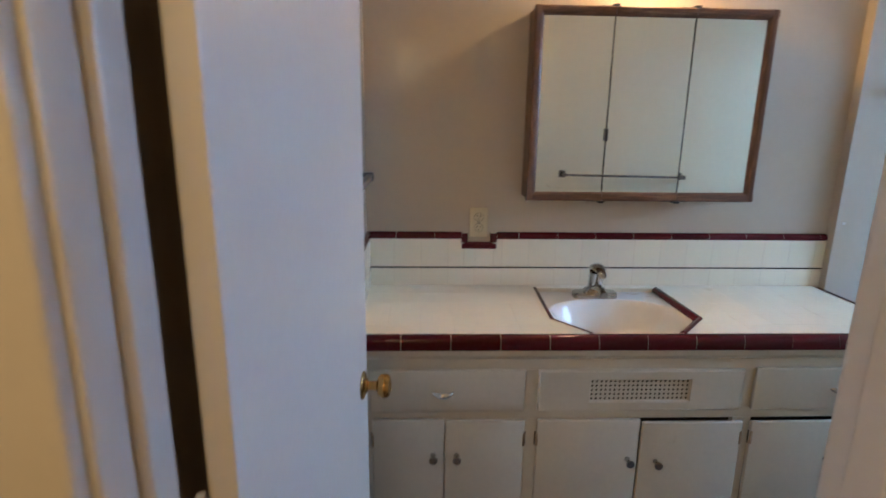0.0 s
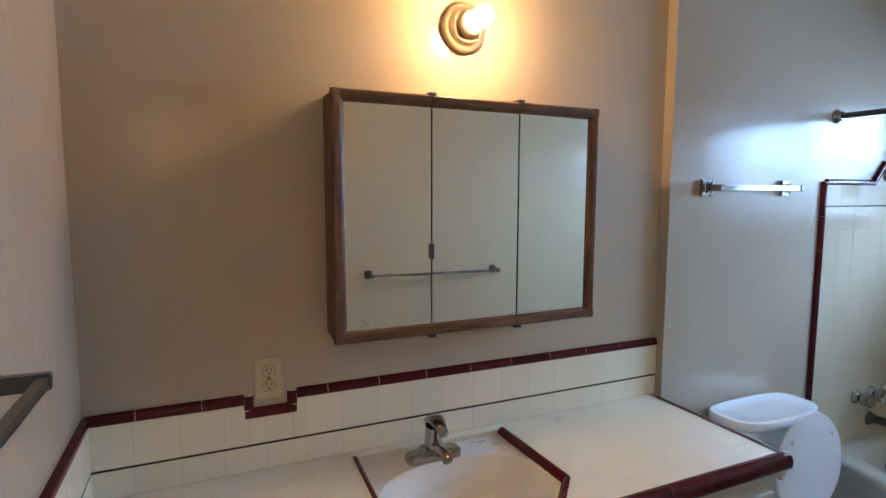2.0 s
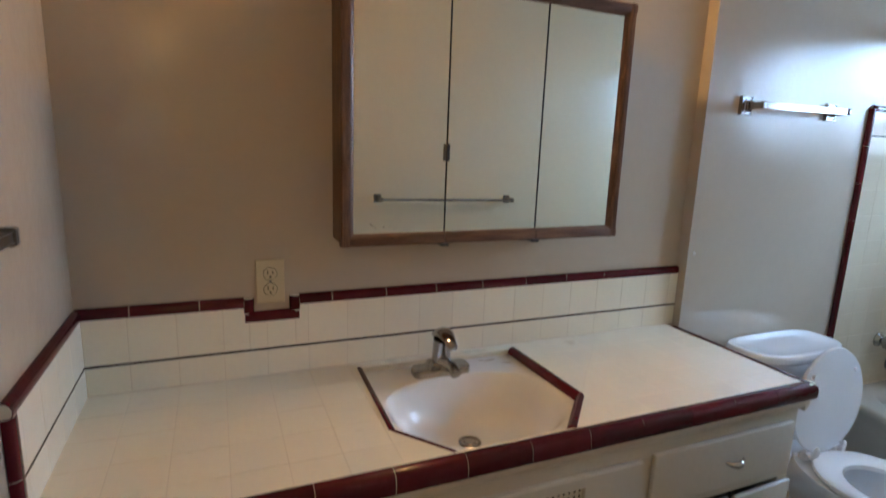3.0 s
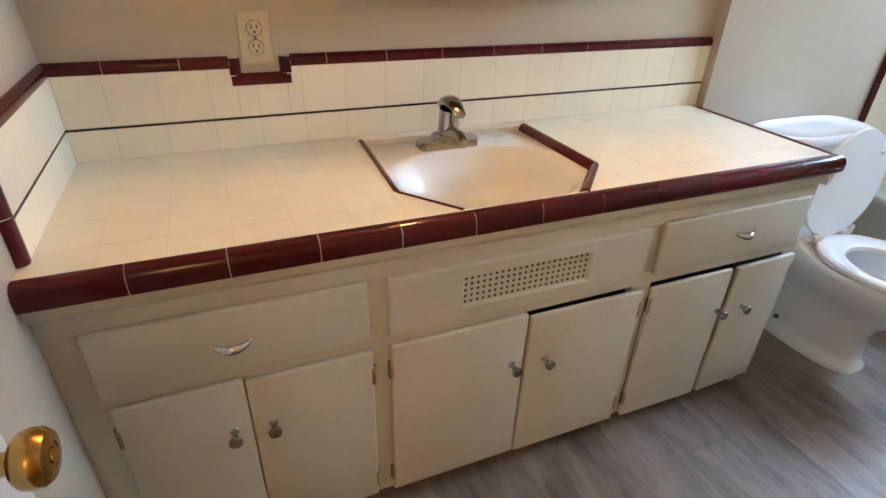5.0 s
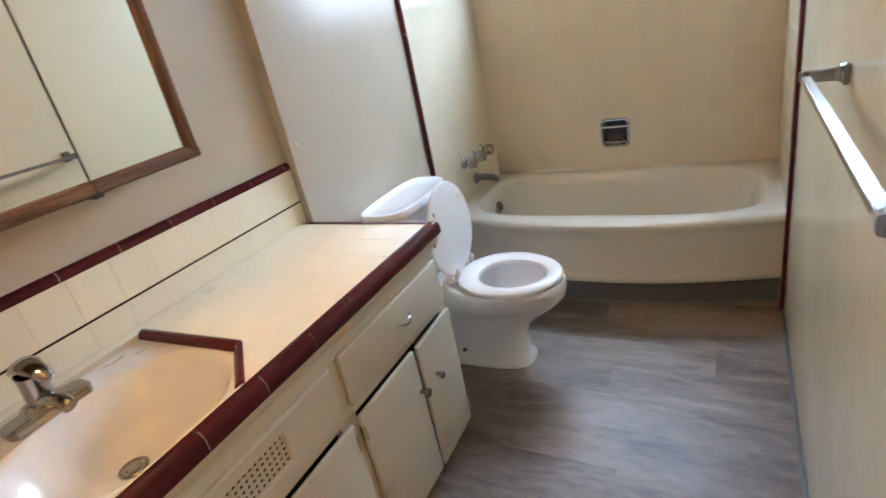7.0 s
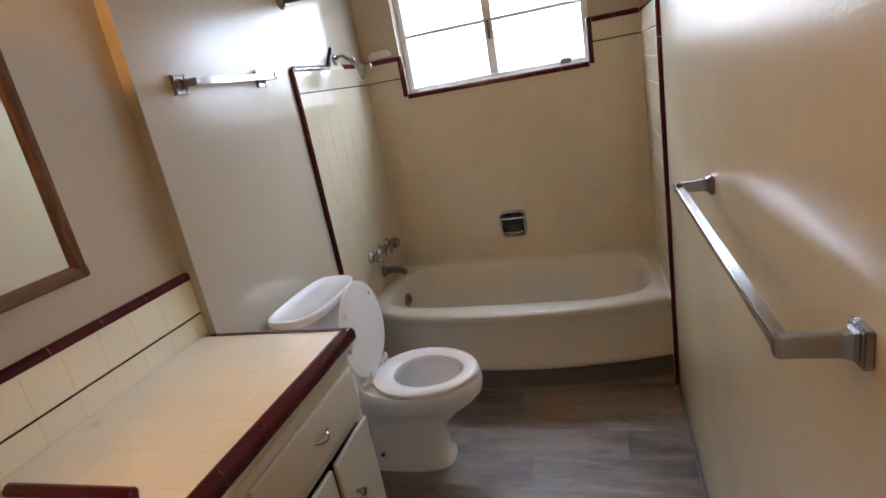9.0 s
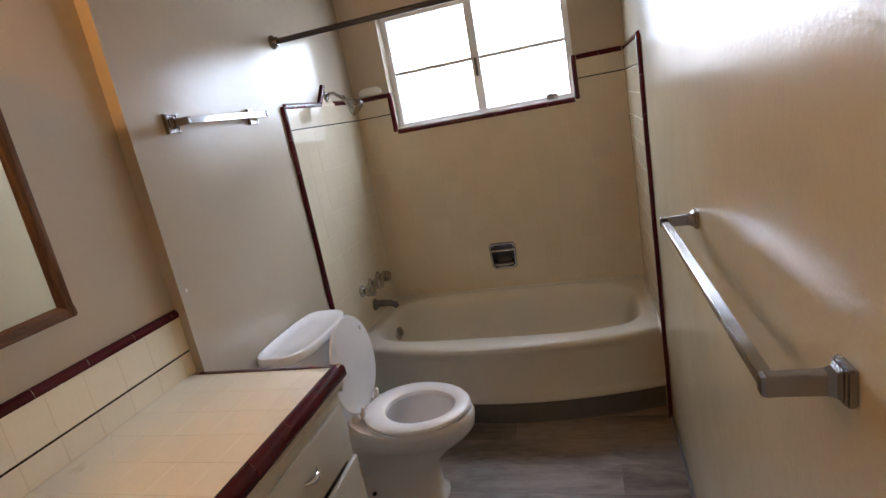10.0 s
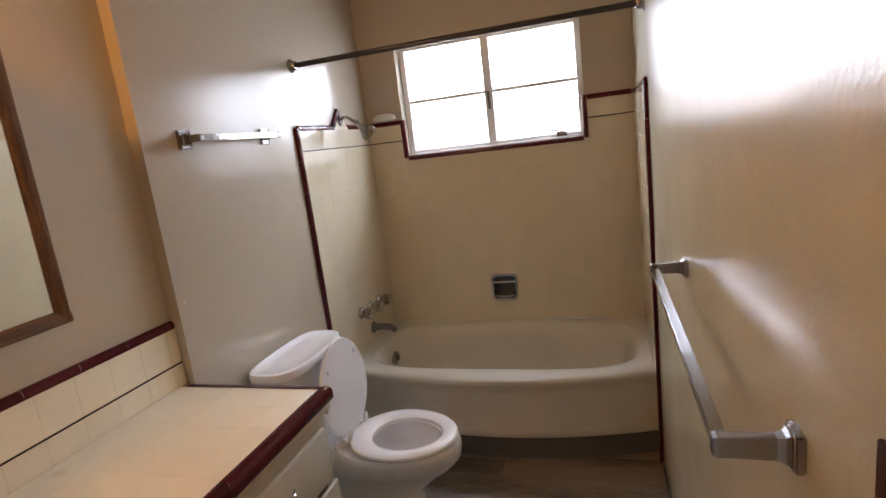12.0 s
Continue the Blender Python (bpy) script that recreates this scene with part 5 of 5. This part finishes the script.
part("mortar_bed", box(SX + 0.02, EAST - 0.001, SOUTH + 0.0005, SOUTH + 0.0107, RIM + 0.005, S_CAP), TUBGROUT, ss)
part("mortar_bed", box(SX + 0.02, 2.99, SOUTH + 0.0005, SOUTH + 0.0107, 0.0, RIM + 0.004), TUBGROUT, ss)
tile_field(ss, south_m, -EAST + 0.012, -SX - 0.024, course)
part("liner", box(SX + 0.024, EAST - 0.012, SOUTH + 0.007, SOUTH + 0.0118, S_LINE - 0.003, S_LINE + 0.003, 0.0008), LINER, ss, "thin black liner tile")


def trim_run(parent, p, q, side, up, piece=0.155):
    p, q = Vector(p), Vector(q)
    length, d = (q - p).length, (q - p).normalized()
    n = max(1, round(length / piece))
    for i in range(n):
        a, b = p + d * (length * i / n + 0.0005), p + d * (length * (i + 1) / n - 0.0005)
        part("trim_tile", sweep(CAP, [(a, side, up), (b, side, up)]), MAROON, parent, "", True)


trim_run(ns, (TUB_X + 0.012, TOILET_Y - 0.0005, 0.0), (TUB_X + 0.012, TOILET_Y - 0.0005, S_CAP), (0, -1, 0), (-1, 0, 0))
trim_run(ns, (TUB_X + 0.026, TOILET_Y - 0.0005, S_CAP - 0.001), (3.185, TOILET_Y - 0.0005, S_CAP - 0.001), (0, -1, 0), (0, 0, 1))
# the cap climbs to a point behind the shower arm
trim_run(ns, (3.185, TOILET_Y - 0.0005, S_CAP + 0.004), (3.262, TOILET_Y - 0.0005, S_CAP + 0.092), (0, -1, 0), Vector((-0.75, 0, 0.66)))
bm = slab([(3.19, S_CAP), (3.345, S_CAP), (3.268, S_CAP + 0.085)], 0.010, 0.001)
bmesh.ops.transform(bm, matrix=Matrix.Translation((0, TOILET_Y - 0.0005, 0)) @ WALLM, verts=bm.verts)
part("peak_tile", bm, TUBTILE, ns, "triangular cream tile behind the shower arm")
trim_run(ns, (3.355, TOILET_Y - 0.0005, S_CAP - 0.001), (EAST - 0.002, TOILET_Y - 0.0005, S_CAP - 0.001), (0, -1, 0), (0, 0, 1))
trim_run(es, (EAST - 0.0005, TOILET_Y - 0.018, S_CAP - 0.001), (EAST - 0.0005, WIN_Y1 + 0.014, S_CAP - 0.001), (-1, 0, 0), (0, 0, 1))
trim_run(es, (EAST - 0.0005, WIN_Y0 - 0.014, S_CAP - 0.001), (EAST - 0.0005, SOUTH + 0.018, S_CAP - 0.001), (-1, 0, 0), (0, 0, 1))
trim_run(es, (EAST - 0.0005, WIN_Y1, S_CAP + 0.012), (EAST - 0.0005, WIN_Y1, WIN_Z0 - 0.012), (-1, 0, 0), (0, -1, 0))
trim_run(es, (EAST - 0.0005, WIN_Y0, S_CAP + 0.012), (EAST - 0.0005, WIN_Y0, WIN_Z0 - 0.012), (-1, 0, 0), (0, 1, 0))
trim_run(es, (EAST - 0.0006, WIN_Y1 - 0.013, WIN_Z0 - 0.012), (EAST - 0.0006, WIN_Y0 + 0.013, WIN_Z0 - 0.012), (-1, 0, 0), (0, 0, 1))
trim_run(ss, (SX + 0.012, SOUTH + 0.0005, 0.0), (SX + 0.012, SOUTH + 0.0005, S_CAP), (0, 1, 0), (-1, 0, 0))
trim_run(ss, (SX + 0.026, SOUTH + 0.0005, S_CAP - 0.001), (EAST - 0.018, SOUTH + 0.0005, S_CAP - 0.001), (0, 1, 0), (0, 0, 1))

# ---- floor planks, laid across the room ----
PW, PL = 0.178, 1.21
row = 0
x = -1.2
while x < EAST:
    far, near = (SOUTH - 0.04 if x < -0.13 else 0.0), (SOUTH - 0.005 if x > 1.6 else -3.4)
    y = 0.0 + (-0.37 * row) % PL
    while y > near:
        y1, y0 = min(y, far), max(y - PL, near)
        if y1 - y0 > 0.02:
            w, l = (PW - 0.0004) / 2, (y1 - y0 - 0.0004) / 2
            piece_object("plank", slab([(-w, -l), (w, -l), (w, l), (-w, l)], 0.003, 0.0004), PLANK, floor, pose(x + PW / 2, (y0 + y1) / 2, -0.003), ("plank", round(l, 4)))
        y -= PL
    x += PW
    row += 1
